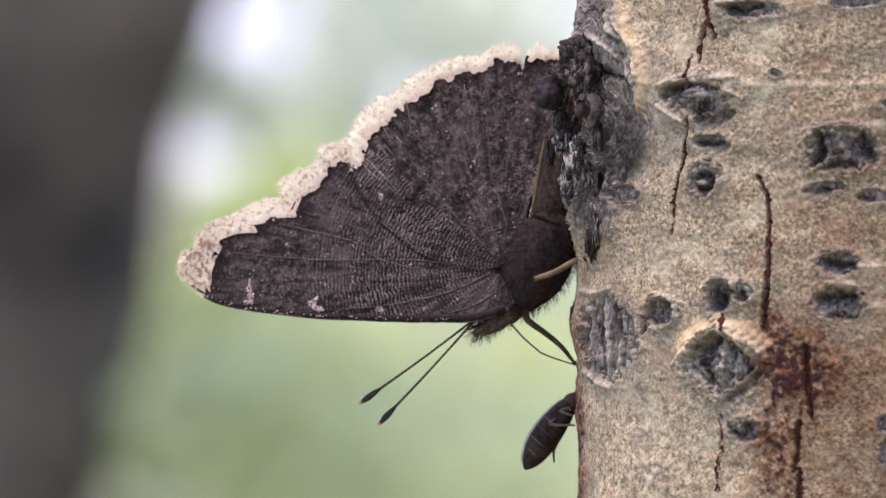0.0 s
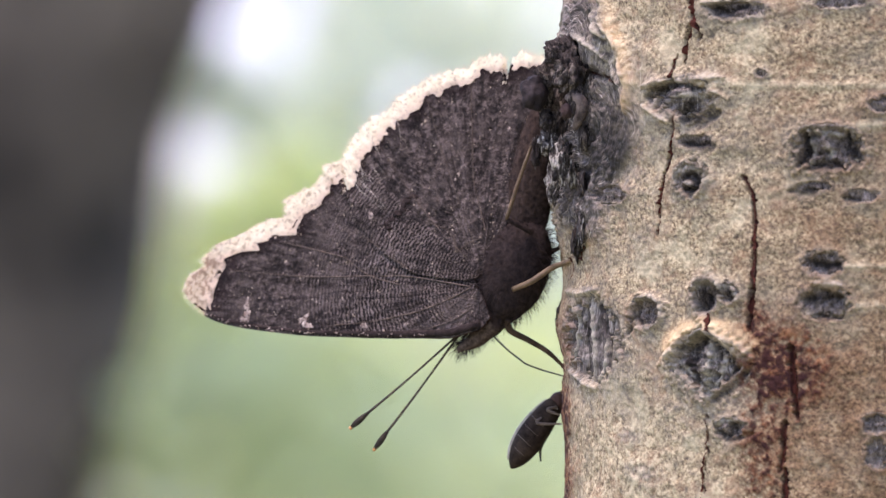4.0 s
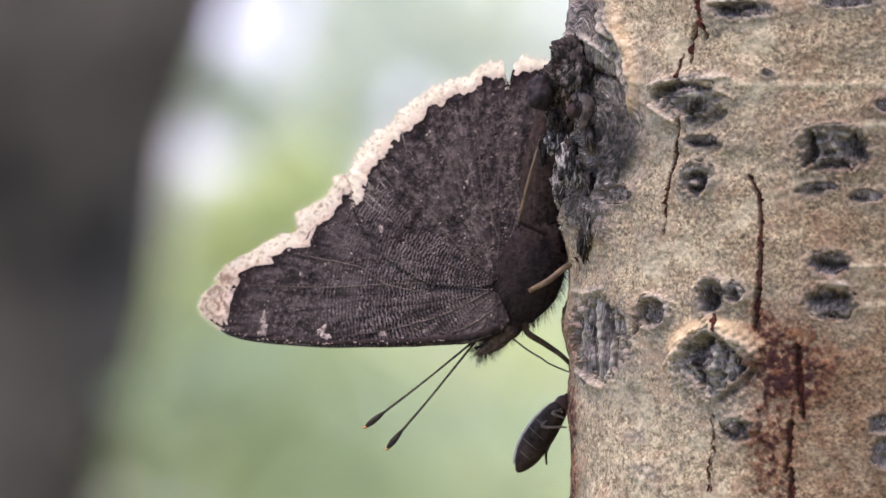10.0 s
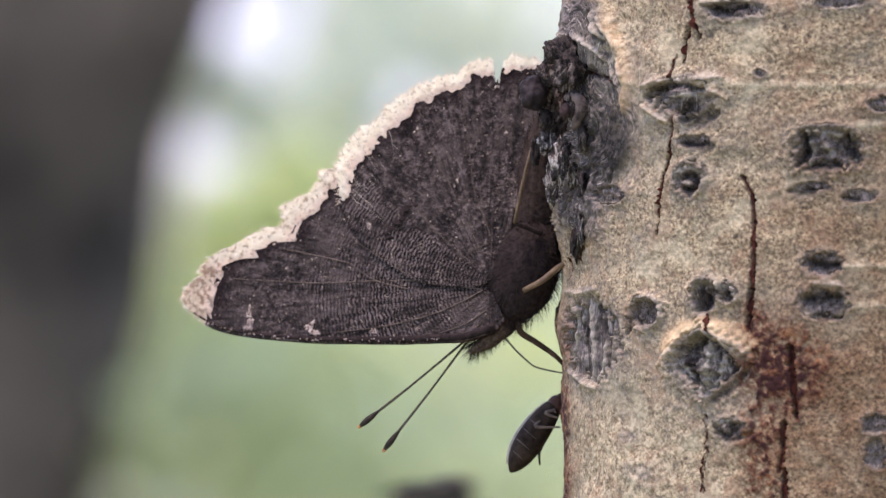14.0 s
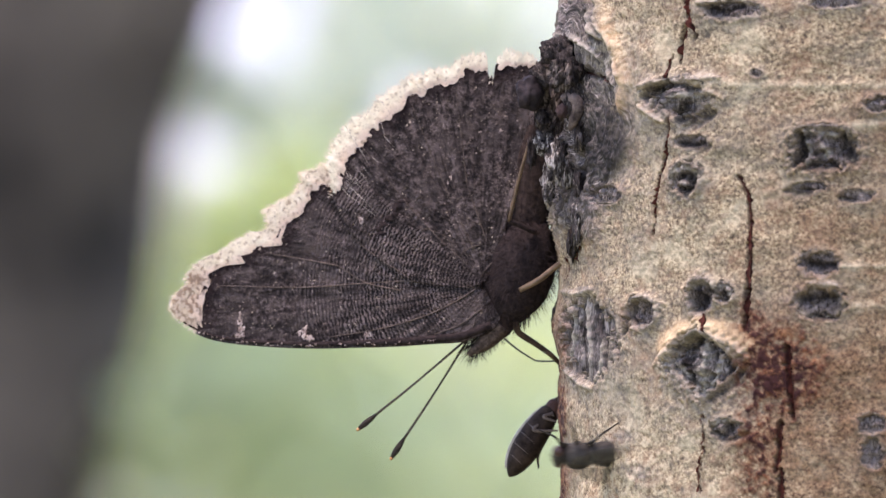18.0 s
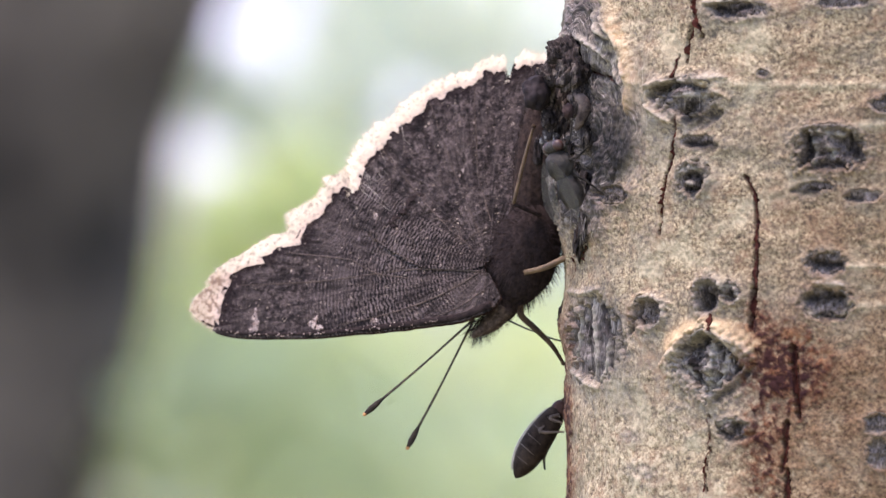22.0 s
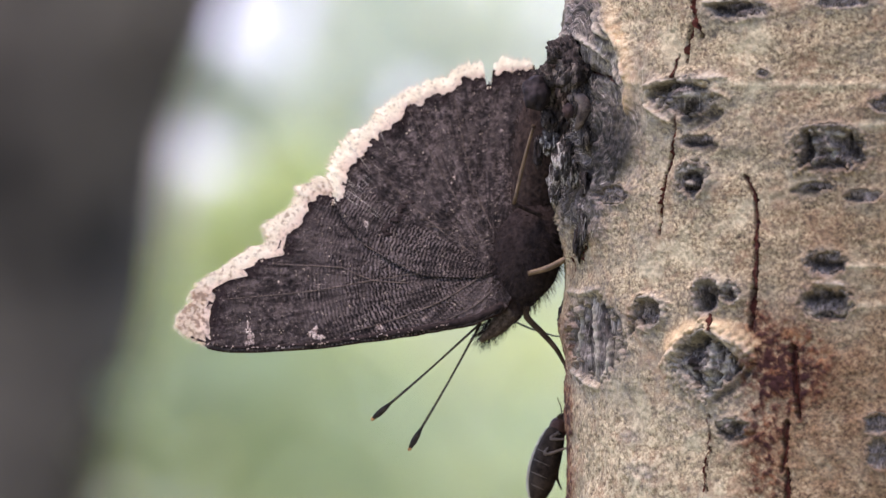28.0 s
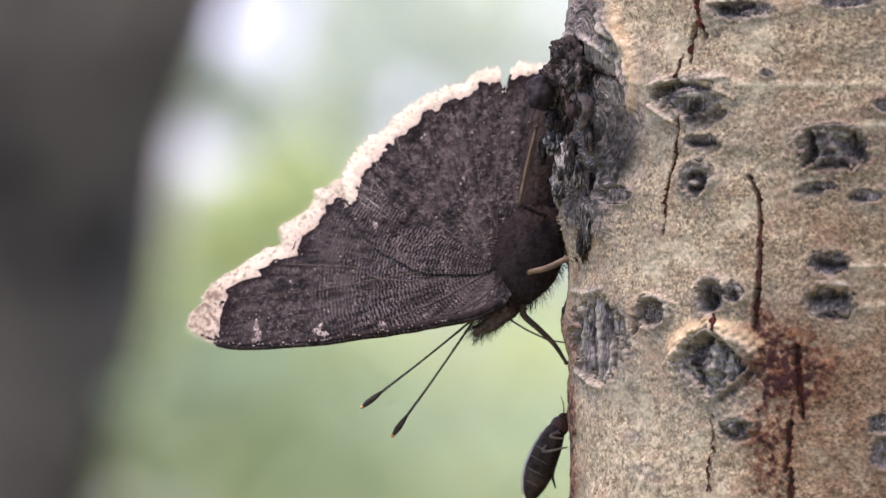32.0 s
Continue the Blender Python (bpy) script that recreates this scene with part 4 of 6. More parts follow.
# wing outlines in the plane of the wing, mm from the root; the inner lines bound the dark field inside the pale border
FORE = [(2.2, -3.5), (1.2, -5.1), (-0.8, -6), (-2.7, -6.7), (-6.1, -7.1), (-10.6, -7.6), (-15, -7.9), (-19.5, -8.2), (-25.1, -8.3), (-30.7, -8.1), (-34.6, -7.6), (-36.9, -6.8), (-38.5, -5.9), (-40, -4.7), (-40.6, -3.7),
        (-40.2, -2.4), (-38.8, -0.9), (-38.4, 0.6), (-36.7, 2.5), (-34.3, 3.8), (-32.7, 4.9), (-30.8, 6.1), (-28.9, 6.5), (-28.6, 7.5), (-28.9, 8.9), (-27.5, 10.1), (-25.6, 11.1), (-24.4, 12.9), (-24.7, 14),
        (-23, 14.4), (-21.3, 15.3), (-20.2, 14), (-17, 12.4), (-12.5, 10.2), (-8, 8)]
FORE_FIELD = [(-36.7, -7), (-36.5, -5.7), (-36.7, -3.9), (-36.3, -2.2), (-35.7, -0.6), (-36, 0.8), (-34.7, 1.5), (-33.9, 1.9), (-32.9, 2.7), (-31.8, 2.9), (-31, 2.4), (-30.3, 2.2), (-30.1, 3.4), (-29.6, 4.2), (-28.7, 4.6),
              (-26.8, 4.5), (-26.7, 6.2), (-26.1, 7.6), (-24.6, 8.7), (-23.7, 10.2), (-23.3, 11.8), (-22, 12.5), (-20.7, 13.1), (-20.2, 12.6), (-19.8, 12.3), (-19, 12.9), (-17.6, 12.6), (-16, 12.2)]
HIND = [(-1.8, -0.5), (-5.2, -0.2), (-9.4, 0.6), (-13.1, 2.9), (-16.5, 5.9), (-18.6, 8.9), (-19.7, 11.1), (-20.6, 14.8), (-20.4, 16.9), (-19.6, 18.6), (-18.2, 20.3), (-17.3, 21.5), (-15.3, 22), (-14.3, 23.8), (-12.4, 25),
        (-10.2, 26.5), (-7.7, 27.2), (-4.9, 27.9), (-3.8, 28.9), (-1.6, 29.2), (-0.2, 29.4), (1.5, 29.4), (3.5, 29.5), (5.6, 29), (6.5, 27.4), (6.2, 22.7), (5.7, 17.4), (4.2, 12.8), (2.8, 8.2), (2.5, 4.1)]
HIND_FIELD = [(-19.7, 11.2), (-18.8, 13.1), (-18.5, 15.2), (-17.9, 16.8), (-16.8, 17.8), (-15.7, 18.6), (-14.6, 19.8), (-14.1, 21), (-12.3, 21.6), (-11.1, 22.9), (-10.4, 24), (-9.9, 24.5), (-9.2, 24.5), (-8.5, 24.1), (-7.5, 25),
              (-6.3, 25.7), (-4.9, 25.7), (-4.1, 25.8), (-3.6, 26.6), (-1.8, 27.7), (-0.3, 27.5), (0.6, 27.8), (1.6, 27.7), (3.5, 28.2), (5.5, 28.4), (6.3, 27.9)]
NOTCH = (0.6, 26.8)


def wings(parent, y, mats, far):
    """A fore- and a hindwing in one plane, the hindwing outermost; y is the depth of the plane in mm."""
    made = []
    k = 1 if far else -1
    for name, outline, field, depth in (("forewing", FORE, FORE_FIELD, 0.0), ("hindwing", HIND, HIND_FIELD, 0.3)):
        n = 380 if far else 900
        ang, outer = radial(outline, n)
        fa = np.array([math.atan2(z, x) % (2 * math.pi) for x, z in field])
        fr = np.array([math.hypot(x, z) for x, z in field])
        order = np.argsort(fa)
        at = ang % (2 * math.pi)
        rough = np.array([noise.fractal(Vector((a * 42, depth * 9, 2.0 + k)), 0.6, 2.1, 6) for a in ang])
        tufts = np.array([max(0.0, noise.noise(Vector((a * 110, depth * 9, 5.0)))) for a in ang])
        rough2 = np.array([noise.fractal(Vector((a * 48, depth * 9, 7.0)), 0.5, 2.2, 5) for a in ang])
        inside = soft((at - fa.min()) / 0.02) * soft((fa.max() - at) / 0.02)
        outer = outer + inside * (0.48 * rough + 0.8 * tufts - 0.35)
        edge = np.interp(at, fa[order], fr[order]) + 0.60 * rough2 - 0.15
        edge = np.convolve(np.pad(edge, 3, mode="edge"), np.ones(7) / 7, mode="valid") if not far else edge
        inner = np.where(inside > 0.01, np.minimum(edge, outer - 0.15), outer)
        if name == "hindwing":
            outer = outer - 3.2 * np.exp(-((at - math.atan2(*NOTCH[::-1])) / (0.03 if far else 0.02)) ** 6)
            inner = np.minimum(inner, outer - 0.05)
        yy = y + k * depth
        wing = wing_mesh(name, ang, inner, yy, parent, 3.0, mats, inside > 0.5)
        on = np.where(inside > 0.01)[0]
        margin_mesh(ang[on], inner[on], outer[on], yy, wing, 4 + k, *((0.55, 1.0) if name == "forewing" else (0.25, 0.0)))
        fringe(ang[on], outer[on], yy, wing, 9 + k, 900)
        made.append(wing)
    return made


def vein(parent, line, y, w=0.10):
    return part("vein", limb([(x, y, z) for x, z in line], [w * 0.5, w * 0.9, w], 28, 6), VEIN, parent)


def flecks(parent, spots, y, name="pale_fleck"):
    """Ragged little clusters of pale scales: place and half sizes in mm."""
    for k, (x, z, sx, sz) in enumerate(spots):
        rnd = random.Random(60 + k)
        bm = bmesh.new()
        many = max(3, int(95 * sx * sz + 3))
        for _ in range(many):
            px, pz = x + rnd.uniform(-0.8, 0.8) * sx, z + rnd.uniform(-0.8, 0.8) * sz
            r = rnd.uniform(0.04, 0.14) * min(1.0, 0.35 + 0.8 * (sx + sz))
            for v in bmesh.ops.create_icosphere(bm, subdivisions=1, radius=1.0)["verts"]:
                v.co = Vector((px + v.co.x * r * 0.9 + rnd.uniform(-0.06, 0.06), y + v.co.y * 0.04, pz + v.co.z * r * 1.3 + rnd.uniform(-0.05, 0.05))) * MM
        part(name, bm, FLECK, parent)


def butterfly():
    b = holder("butterfly", pose(*HOME), "dark mourning cloak butterfly with ragged cream wing margins clinging head down", "butterfly")
    rnd = random.Random(11)
    axis = Vector((0.40, 0.0, 0.92)).normalized()
    lean = Matrix.Rotation(math.atan2(0.40, 0.92), 4, "Y")
    chest = part("thorax", lump((4.3, 3.9, 7.0), 0.07, 2.0, 1, 4, at=(1.571, 0, -0.357), turn=lean), FUR, b, "dark furry chest")
    belly = part("abdomen", lump((2.9, 2.6, 11.5), 0.05, 2.0, 2, 4, at=(3.786, 1, 9.643), turn=Matrix.Rotation(0.16, 4, "Y")), FUR_BROWN, b, "dark brown abdomen")
    head = part("head", lump((2.3, 2.0, 2.3), 0.08, 2.0, 4, 4, at=(-1.643, 0, -6.357)), FUR_BROWN, b)
    bm = lump((0.62, 0.5, 0.62), 0.02, 2.0, 5, 3, at=(-2.357, -1.5, -6.929))
    part("eye", bm, LEG_DARK, head)
    # the two brush-like palps that point down from the head
    for y in (-0.9, 0.5):
        part("palp", limb([(-1.357, y, -6.786), (-3, y, -8.643), (-5.643, y, -10.357)], [1.5, 1.15, 0.3], 12, 10), PALP, head)
    roots = []
    for _ in range(2600):
        d = Vector((rnd.gauss(0, 1), rnd.gauss(0, 1), rnd.gauss(0, 1))).normalized()
        p = lean @ Vector((4.2 * d.x, 3.8 * d.y, 6.9 * d.z)) + Vector((1.571, 0, -0.357))
        roots.append((p * MM, (lean @ d) + Vector((-0.25, 0, -0.5))))
    part("fur", hairs(roots, 1.7 * MM, 0.06 * MM, 0.15, 3), FUR, b)
    roots = []
    for _ in range(1100):
        u = rnd.random()
        c = Vector((-1.643, 0, -6.643)) * (1 - u) + Vector((-5.214, -0.2, -10.143)) * u
        d = Vector((rnd.gauss(0, 1), rnd.gauss(0, 1), rnd.gauss(0, 1))).normalized()
        roots.append(((c + d * (1.4 - 0.7 * u)) * MM, d + Vector((-0.5, 0, -0.7))))
    part("fur", hairs(roots, 1.6 * MM, 0.06 * MM, 0.1, 4), FUR, head)
    roots = []
    for _ in range(1500):
        d = Vector((rnd.gauss(0, 1), rnd.gauss(0, 1), rnd.gauss(0, 1))).normalized()
        p = Matrix.Rotation(0.16, 3, "Y") @ Vector((2.9 * d.x, 2.6 * d.y, 11.4 * d.z)) + Vector((3.786, 1, 9.643))
        roots.append((p * MM, d * 0.6 + Vector((0.1, 0, 0.9))))
    part("fur", hairs(roots, 1.0 * MM, 0.06 * MM, 0.0, 6), FUR_BROWN, belly)
    near = wings(b, 0.0, [WING, WING_TOP], False)
    far = wings(b, 0.5, [WING_TOP, WING], True)
    fore, hind = near
    edge = [(x, 0.0, z + 0.4) for x, z in FORE[1:13]]
    part("costa", limb(edge, [0.55, 0.5, 0.42, 0.3, 0.22, 0.14], 60, 8), FUR, fore, "dark front edge of the wing")
    for line in ([(-15, 0.1), (-9.4, 0.5), (-1, -0.1)], [(-19.5, -6.9), (-12.9, -5.6), (-7.3, -3.8), (-3.4, -1.8), (-1, -0.2)],
                 [(-6.1, -6.2), (-2.8, -4.8), (-0.2, -2.8)], [(-18.9, 2.2), (-15.3, 0.2), (-10.7, -0.7)], [(-34.3, -0.8), (-23.5, -0.7), (-15, 0.1)], [(-28.3, 3.6), (-21.5, 2.6), (-18.9, 2.2)]):
        vein(fore, line, -0.12, 0.10)
    for line in ([(-3.6, 3.1), (-2, 4.4), (-0.2, 5)], [(-2.3, 12.5), (-1.1, 9.2), (0.1, 5.9)], [(-1, -0.1), (0.2, 1.6), (1.1, 2.7)], [(-17.7, 6.3), (-13.1, 3), (-9.4, 0.7)],
                 [(-16, 17.6), (-8.5, 8.5), (-2.1, 2.3)], [(-9.9, 23.5), (-5.4, 12.9), (-1.2, 4.1)], [(-4, 25), (-2.3, 12.5)], [(-8.5, 7.3), (-4.7, 5.8), (-3.6, 3.1)]):
        vein(hind, line, -0.40, 0.07)
    # pale marks of the forewing's front edge, and loose pale scales
    flecks(fore, [(-31.3, -3.4, 0.12, 0.25), (-31.2, -4.4, 0.2, 0.4), (-31.2, -5.3, 0.4, 0.55), (-30.9, -6.3, 0.5, 0.6), (-31.1, -7.1, 0.7, 0.4), (-22.6, -5.9, 0.4, 0.5), (-23, -6.6, 0.7, 0.5),
                  (-22.2, -7.1, 0.8, 0.4), (-14.6, -6.4, 0.5, 0.35), (-8.9, -5.7, 0.3, 0.3)], -0.12)
    rim = curve([(x, z) for x, z in FORE[3:13]], 120)
    flecks(fore, [(rim[k][0], rim[k][1] + rnd.uniform(0.0, 0.4), rnd.uniform(0.06, 0.2), rnd.uniform(0.05, 0.13)) for k in rnd.sample(range(8, 112), 44)], -0.42)
    flecks(hind, [(-4.4, 13.5, 0.26, 0.34), (-4.8, 12.8, 0.16, 0.28), (1.8, 19.5, 0.3, 0.2), (-3.5, 20.1, 0.2, 0.15), (-6.3, 0.4, 0.15, 0.2), (-13.5, 17.7, 0.3, 0.6), (-15.9, 8.1, 0.35, 0.5), (-1.2, 16.5, 0.12, 0.15)], -0.38)
    field = [(rnd.uniform(-36, -8), rnd.uniform(-6, 9)) for _ in range(30)]
    flecks(fore, [(x, z, rnd.uniform(0.03, 0.10), rnd.uniform(0.03, 0.10)) for x, z in field if z < 0.33 * (x + 40) and z > -0.02 * (x + 46) - 5.4], -0.1, "loose_scale")
    field = [(rnd.uniform(-18, 3), rnd.uniform(8, 28)) for _ in range(26)]
    flecks(hind, [(x, z, rnd.uniform(0.03, 0.10), rnd.uniform(0.03, 0.10)) for x, z in field if z < 27 + 0.55 * x * (x < 0) and z > -0.72 * x - 1], -0.36, "loose_scale")
    for x, z, sx, sz in ((-10.4, 10.5, 0.7, 0.34), (-11.2, 10, 0.5, 0.4), (-11.6, 9.5, 0.32, 0.5), (-11.5, 8.8, 0.4, 0.34), (-12.2, 8.4, 0.6, 0.36), (-13.1, 7.5, 0.6, 0.4), (-13.6, 7, 0.4, 0.4), (-13.3, 6.4, 0.5, 0.3)):
        bm = lump((sx, 0.08, sz), 0.6, 2.2, seed=int(90 + 3 * x), detail=3, at=(x, -0.36, z))
        part("dark_mark", bm, FUR, hind)
    # pale streaks where scales have been lost, and stray hairs across the border
    bm = bmesh.new()
    for (x0, z0), (x1, z1) in (((-18.2, 20.3), (-17.4, 18.9)), ((-17.4, 18.9), (-15.2, 15.5)), ((-18.1, 13), (-13.9, 9)), ((-13.7, 23.4), (-12.3, 21.6)), ((-8.7, 26.3), (-8.1, 24.6)), ((-13.6, 20.7), (-13, 18.4)), ((-17.8, 11.5), (-14.1, 8.7))):
        tube(bm, [Vector((x0, -0.42, z0)) * MM, Vector(((x0 + x1) / 2 + 0.1, -0.44, (z0 + z1) / 2)) * MM, Vector((x1, -0.42, z1)) * MM], [0.032 * MM, 0.024 * MM], 5)
    for _ in range(16):
        u = rnd.random()
        x, z, l = -18.5 + 4.5 * u + rnd.uniform(-1, 1), 13 + 5 * u + rnd.uniform(-2, 1), rnd.uniform(0.8, 2.2)
        tube(bm, [Vector((x, -0.4, z)) * MM, Vector((x + 0.68 * l, -0.4, z - 0.73 * l)) * MM], [0.026 * MM, 0.016 * MM], 4)
    part("worn_streak", bm, STREAK, hind, "pale streaks where scales are worn off")
    # antennae: each stands in its own space at its root
    ants = []
    for y in (-0.8, 0.6):
        a = part("antenna", limb([(0, 0, 0), (0.1, 0, -9), (0, 0, -15.6)], [0.16, 0.13, 0.17], 20, 8), ANTENNA, b)
        part("club", limb([(0, 0, -15.3), (0, 0, -16.6), (0, 0, -17.8), (0, 0, -18.3)], [0.17, 0.36, 0.42, 0.22], 12, 10), CLUB, a, "dark antenna club")
        part("tip", lump((0.26, 0.26, 0.3), 0.05, 2, 8, 2, at=(0, 0, -18.35)), TIP, a, "orange antenna tip")
        ants.append(a)
    # legs: each stands in its own space at its hip
    legs = []
    for hip, pts, mat, rad in LEGS:
        if mat is LEG_TAN and len(pts) == 5 and pts[1][0] < 0:
            l = part("leg", limb(pts[1:], rad[1:], 22, 8), mat, b)
            part("thigh", limb(pts[:2], [0.36, 0.3], 8, 8), FUR, l, "dark thigh")
        else:
            l = part("leg", limb(pts, rad, 26, 8), mat, b)
        foot = part("foot", lump((0.32, 0.3, 0.32), 0.2, 2, 12, 2, at=pts[-1]), LEG_DARK, l)
        legs.append(l)
    sip = part("proboscis", limb([(0, 0, 0), (2.6, 0, -0.14), (5.0, 0, 0)], [0.14, 0.12, 0.11], 14, 8), PROBOSCIS, b, "thin uncoiled proboscis")
    part("tip", limb([(0, 0, 0), (0.7, 0, -0.2), (3.2, 0, -0.25), (7.2, 0, 0)], [0.11, 0.11, 0.10, 0.07], 20, 8), PROBOSCIS, sip, "bent outer half of the proboscis")
    return b, near, far, ants, legs, sip


HOME = (0.00721, 0, 1.49757)
LEGS = [
    ((3.929, -3.2, 4.5), [(0, 0, 0), (-3.214, -1.6, 1.714), (-3, -2, 2.429), (-1.571, -3, 6.714), (0.071, -4.5, 11.143)], LEG_TAN, [0.28, 0.25, 0.26, 0.24, 0.18]),
    ((1.429, -4, -2.643), [(0, 0, 0), (2.5, -1, 1.071), (5, -1.5, 2.714), (7.4, -5.5, 3.6), (9.4, -9.9, 4.714)], LEG_TAN, [0.34, 0.40, 0.34, 0.24, 0.20]),
    ((0.214, -0.8, -6.929), [(0.4, 0, 0.4), (0.9, 0, -0.9), (3.2, 0, -2.1), (5.6, 0, -3.5), (7.6, 0, -5.3)], LEG_DARK, [0.44, 0.4, 0.36, 0.3, 0.2]),
    ((5, 2, 1.429), [(0, 0, 0), (1.429, 0.3, 0.643), (3.214, 0.5, 1.5)], LEG_DARK, [0.34, 0.32, 0.22]),
]


# ---- the beetle, in mm from its head, its length running down
def beetle():
    b = holder("beetle", pose(*BEETLE_HOME), "dark brown slender beetle hanging on the edge of the bark", "beetle")
    bm = bmesh.new()
    prof = [(2.4, 1.15), (3.6, 1.75), (5.2, 2.15), (7.0, 2.4), (9.0, 2.45), (11.0, 2.1), (12.5, 1.4), (13.4, 0.6), (13.7, 0.1)]
    rings = curve([(z, r, 0) for z, r in prof], 30)
    verts = []
    for z, r, _ in rings:
        verts.append([bm.verts.new(Vector((max(r, 0.02) * math.cos(a) * 0.86 - 0.25 * math.sin(math.pi * z / 14), max(r, 0.02) * math.sin(a), -z)) * MM)
                      for a in np.linspace(0, 2 * math.pi, 24, endpoint=False)])
    for r0, r1 in zip(verts, verts[1:]):
        for k in range(24):
            bm.faces.new((r0[k], r0[(k + 1) % 24], r1[(k + 1) % 24], r1[k]))
    bm.faces.new(verts[0][::-1])
    bm.faces.new(verts[-1])
    bmesh.ops.recalc_face_normals(bm, faces=bm.faces)
    body = part("abdomen", bm, ELYTRA, b, "smooth dark brown abdomen")
    # the pale edge of the wing cases along the outer side
    edge = [((-0.86 * r - 0.05 - 0.25 * math.sin(math.pi * z / 14)), 0.1, -z) for z, r, _ in rings[2:-1:3]]
    part("rim", limb(edge, [0.12, 0.26, 0.32, 0.26], 30, 6), ELYTRA_RIM, body, "pale narrow rim")
    for z in (6.4, 7.9, 9.6, 11.2):
        r = float(np.interp(z, rings[:, 0], rings[:, 1]))
        ring = [(0.87 * r * math.cos(a) - 0.25 * math.sin(math.pi * z / 14), r * 1.012 * math.sin(a), -z - 0.25 * math.cos(a)) for a in np.linspace(math.pi * 1.02, math.pi * 1.6, 14)]
        part("seam", limb(ring, [0.02, 0.045, 0.02], 20, 5), BEETLE_LEG, body)
    chest = part("thorax", lump((1.45, 1.4, 1.5), 0.04, 2, 3, 4, at=(0.1, 0, -2.6)), plain("beetle_chest", (0.025, 0.011, 0.008), (0.085, 0.040, 0.028), 900, 0.5, 0.1), b, "reddish brown chest")
    part("collar", limb([(-1.5, -0.7, -3.75), (-0.7, -1.5, -3.6), (0.6, -1.65, -3.4)], [0.06, 0.09, 0.06], 12, 6), ELYTRA_RIM, chest, "pale rim behind the chest")
    head = part("head", lump((0.85, 0.85, 0.75), 0.04, 2, 6, 3, at=(0.2, 0, -1.35)), ELYTRA, b)
    part("eye", lump((0.32, 0.3, 0.32), 0.0, 2, 6, 2, at=(-0.25, -0.6, -1.2)), LEG_DARK, head)
    for y in (-0.4, 0.4):
        part("antenna", limb([(0.0, y, -0.8), (-0.5, y, 0.3), (-1.3, y, 1.2)], [0.09, 0.08, 0.06], 10, 6), LEG_DARK, head)
    for pts in ([(-0.1, -1.6, -4.4), (-0.9, -2.2, -6.5), (0.2, -2.3, -6.1), (1.6, -2.2, -5.2), (2.3, -2.0, -4.8)],
                [(0.3, -1.5, -3.2), (-0.6, -1.9, -4.3), (1.4, -1.9, -3.9)],
                [(1.2, 0.2, -7.0), (1.7, 0.2, -8.4), (2.0, 0.2, -9.4), (3.0, 0.1, -10.6)]):
        part("leg", limb(pts, [0.26, 0.24, 0.2, 0.12], 20, 7), ELYTRA if pts[0][1] > 0 else BEETLE_LEG, b)
    for ob in b.children_recursive:
        ob.data.transform(Matrix.Translation((0, 0, -0.9 * MM)) @ Matrix.Diagonal((0.86, 0.88, 0.93, 1)))
    return b


BEETLE_HOME = (0.01436, 0, 1.48114)


# ---- flies, in mm from the middle of the chest, head up, belly towards +y
def fly(label):
    f = holder("fly", pose(0, 0, 0), label, "fly")
    chest = part("thorax", lump((1.5, 1.35, 1.65), 0.06, 2.4, 2, 4), FLY_BODY, f)
    part("abdomen", lump((1.45, 1.15, 1.9), 0.06, 2.4, 5, 4, at=(0, 0.1, -2.7)), FLY_BODY, f)
    head = part("head", lump((1.3, 0.85, 0.7), 0.05, 2.0, 7, 4, at=(0, 0.05, 1.9)), FLY_BODY, f)
    for s in (-1, 1):
        part("eye", lump((0.6, 0.6, 0.6), 0.03, 2.0, 7, 3, at=(0.85 * s, -0.05, 1.95)), FLY_EYE, head)
        part("antenna", limb([(0.2 * s, -0.1, 2.4), (0.4 * s, -0.2, 2.8)], [0.07, 0.04], 5, 5), LEG_DARK, head)
        bm = bmesh.new()
        edge = curve([(0.6, 0.9), (1.7, -0.3), (2.7, -2.4), (2.75, -4.4), (1.9, -5.4), (0.9, -4.2), (0.4, -1.6), (0.3, 0.4)], 40)
        top = [bm.verts.new(Vector((s * x, -1.3 - 0.06 * x, z)) * MM) for x, z in edge]
        low = [bm.verts.new(Vector((s * x, -1.26 - 0.06 * x, z)) * MM) for x, z in edge]
        bm.faces.new(top)
        bm.faces.new(low[::-1])
        for k in range(len(top)):
            q = (k + 1) % len(top)
            bm.faces.new((top[k], low[k], low[q], top[q]))
        part("wing", bm, FLY_WING, f, "clear grey wing", smooth=False)
        for z0, mid, knee, toe in ((0.9, (1.7, 0.3, 1.7), (2.3, 0.7, 2.3), (2.5, 1.5, 3.9)), (0.0, (2.1, 0.2, 0.2), (2.7, 0.5, 0.2), (3.9, 1.5, 0.9)), (-0.8, (2.0, 0.2, -1.7), (2.6, 0.5, -2.4), (3.2, 1.5, -4.2))):
            part("leg", limb([(0.9 * s, 0.6, z0), mid], [0.2, 0.15], 8, 6), FLY_BODY, f)
            part("shin", limb([mid, knee, toe], [0.14, 0.11, 0.06], 10, 6), FLY_BODY, f)
    for ob in f.children_recursive:
        ob.data.transform(Matrix.Scale(1.25, 4))
    return f


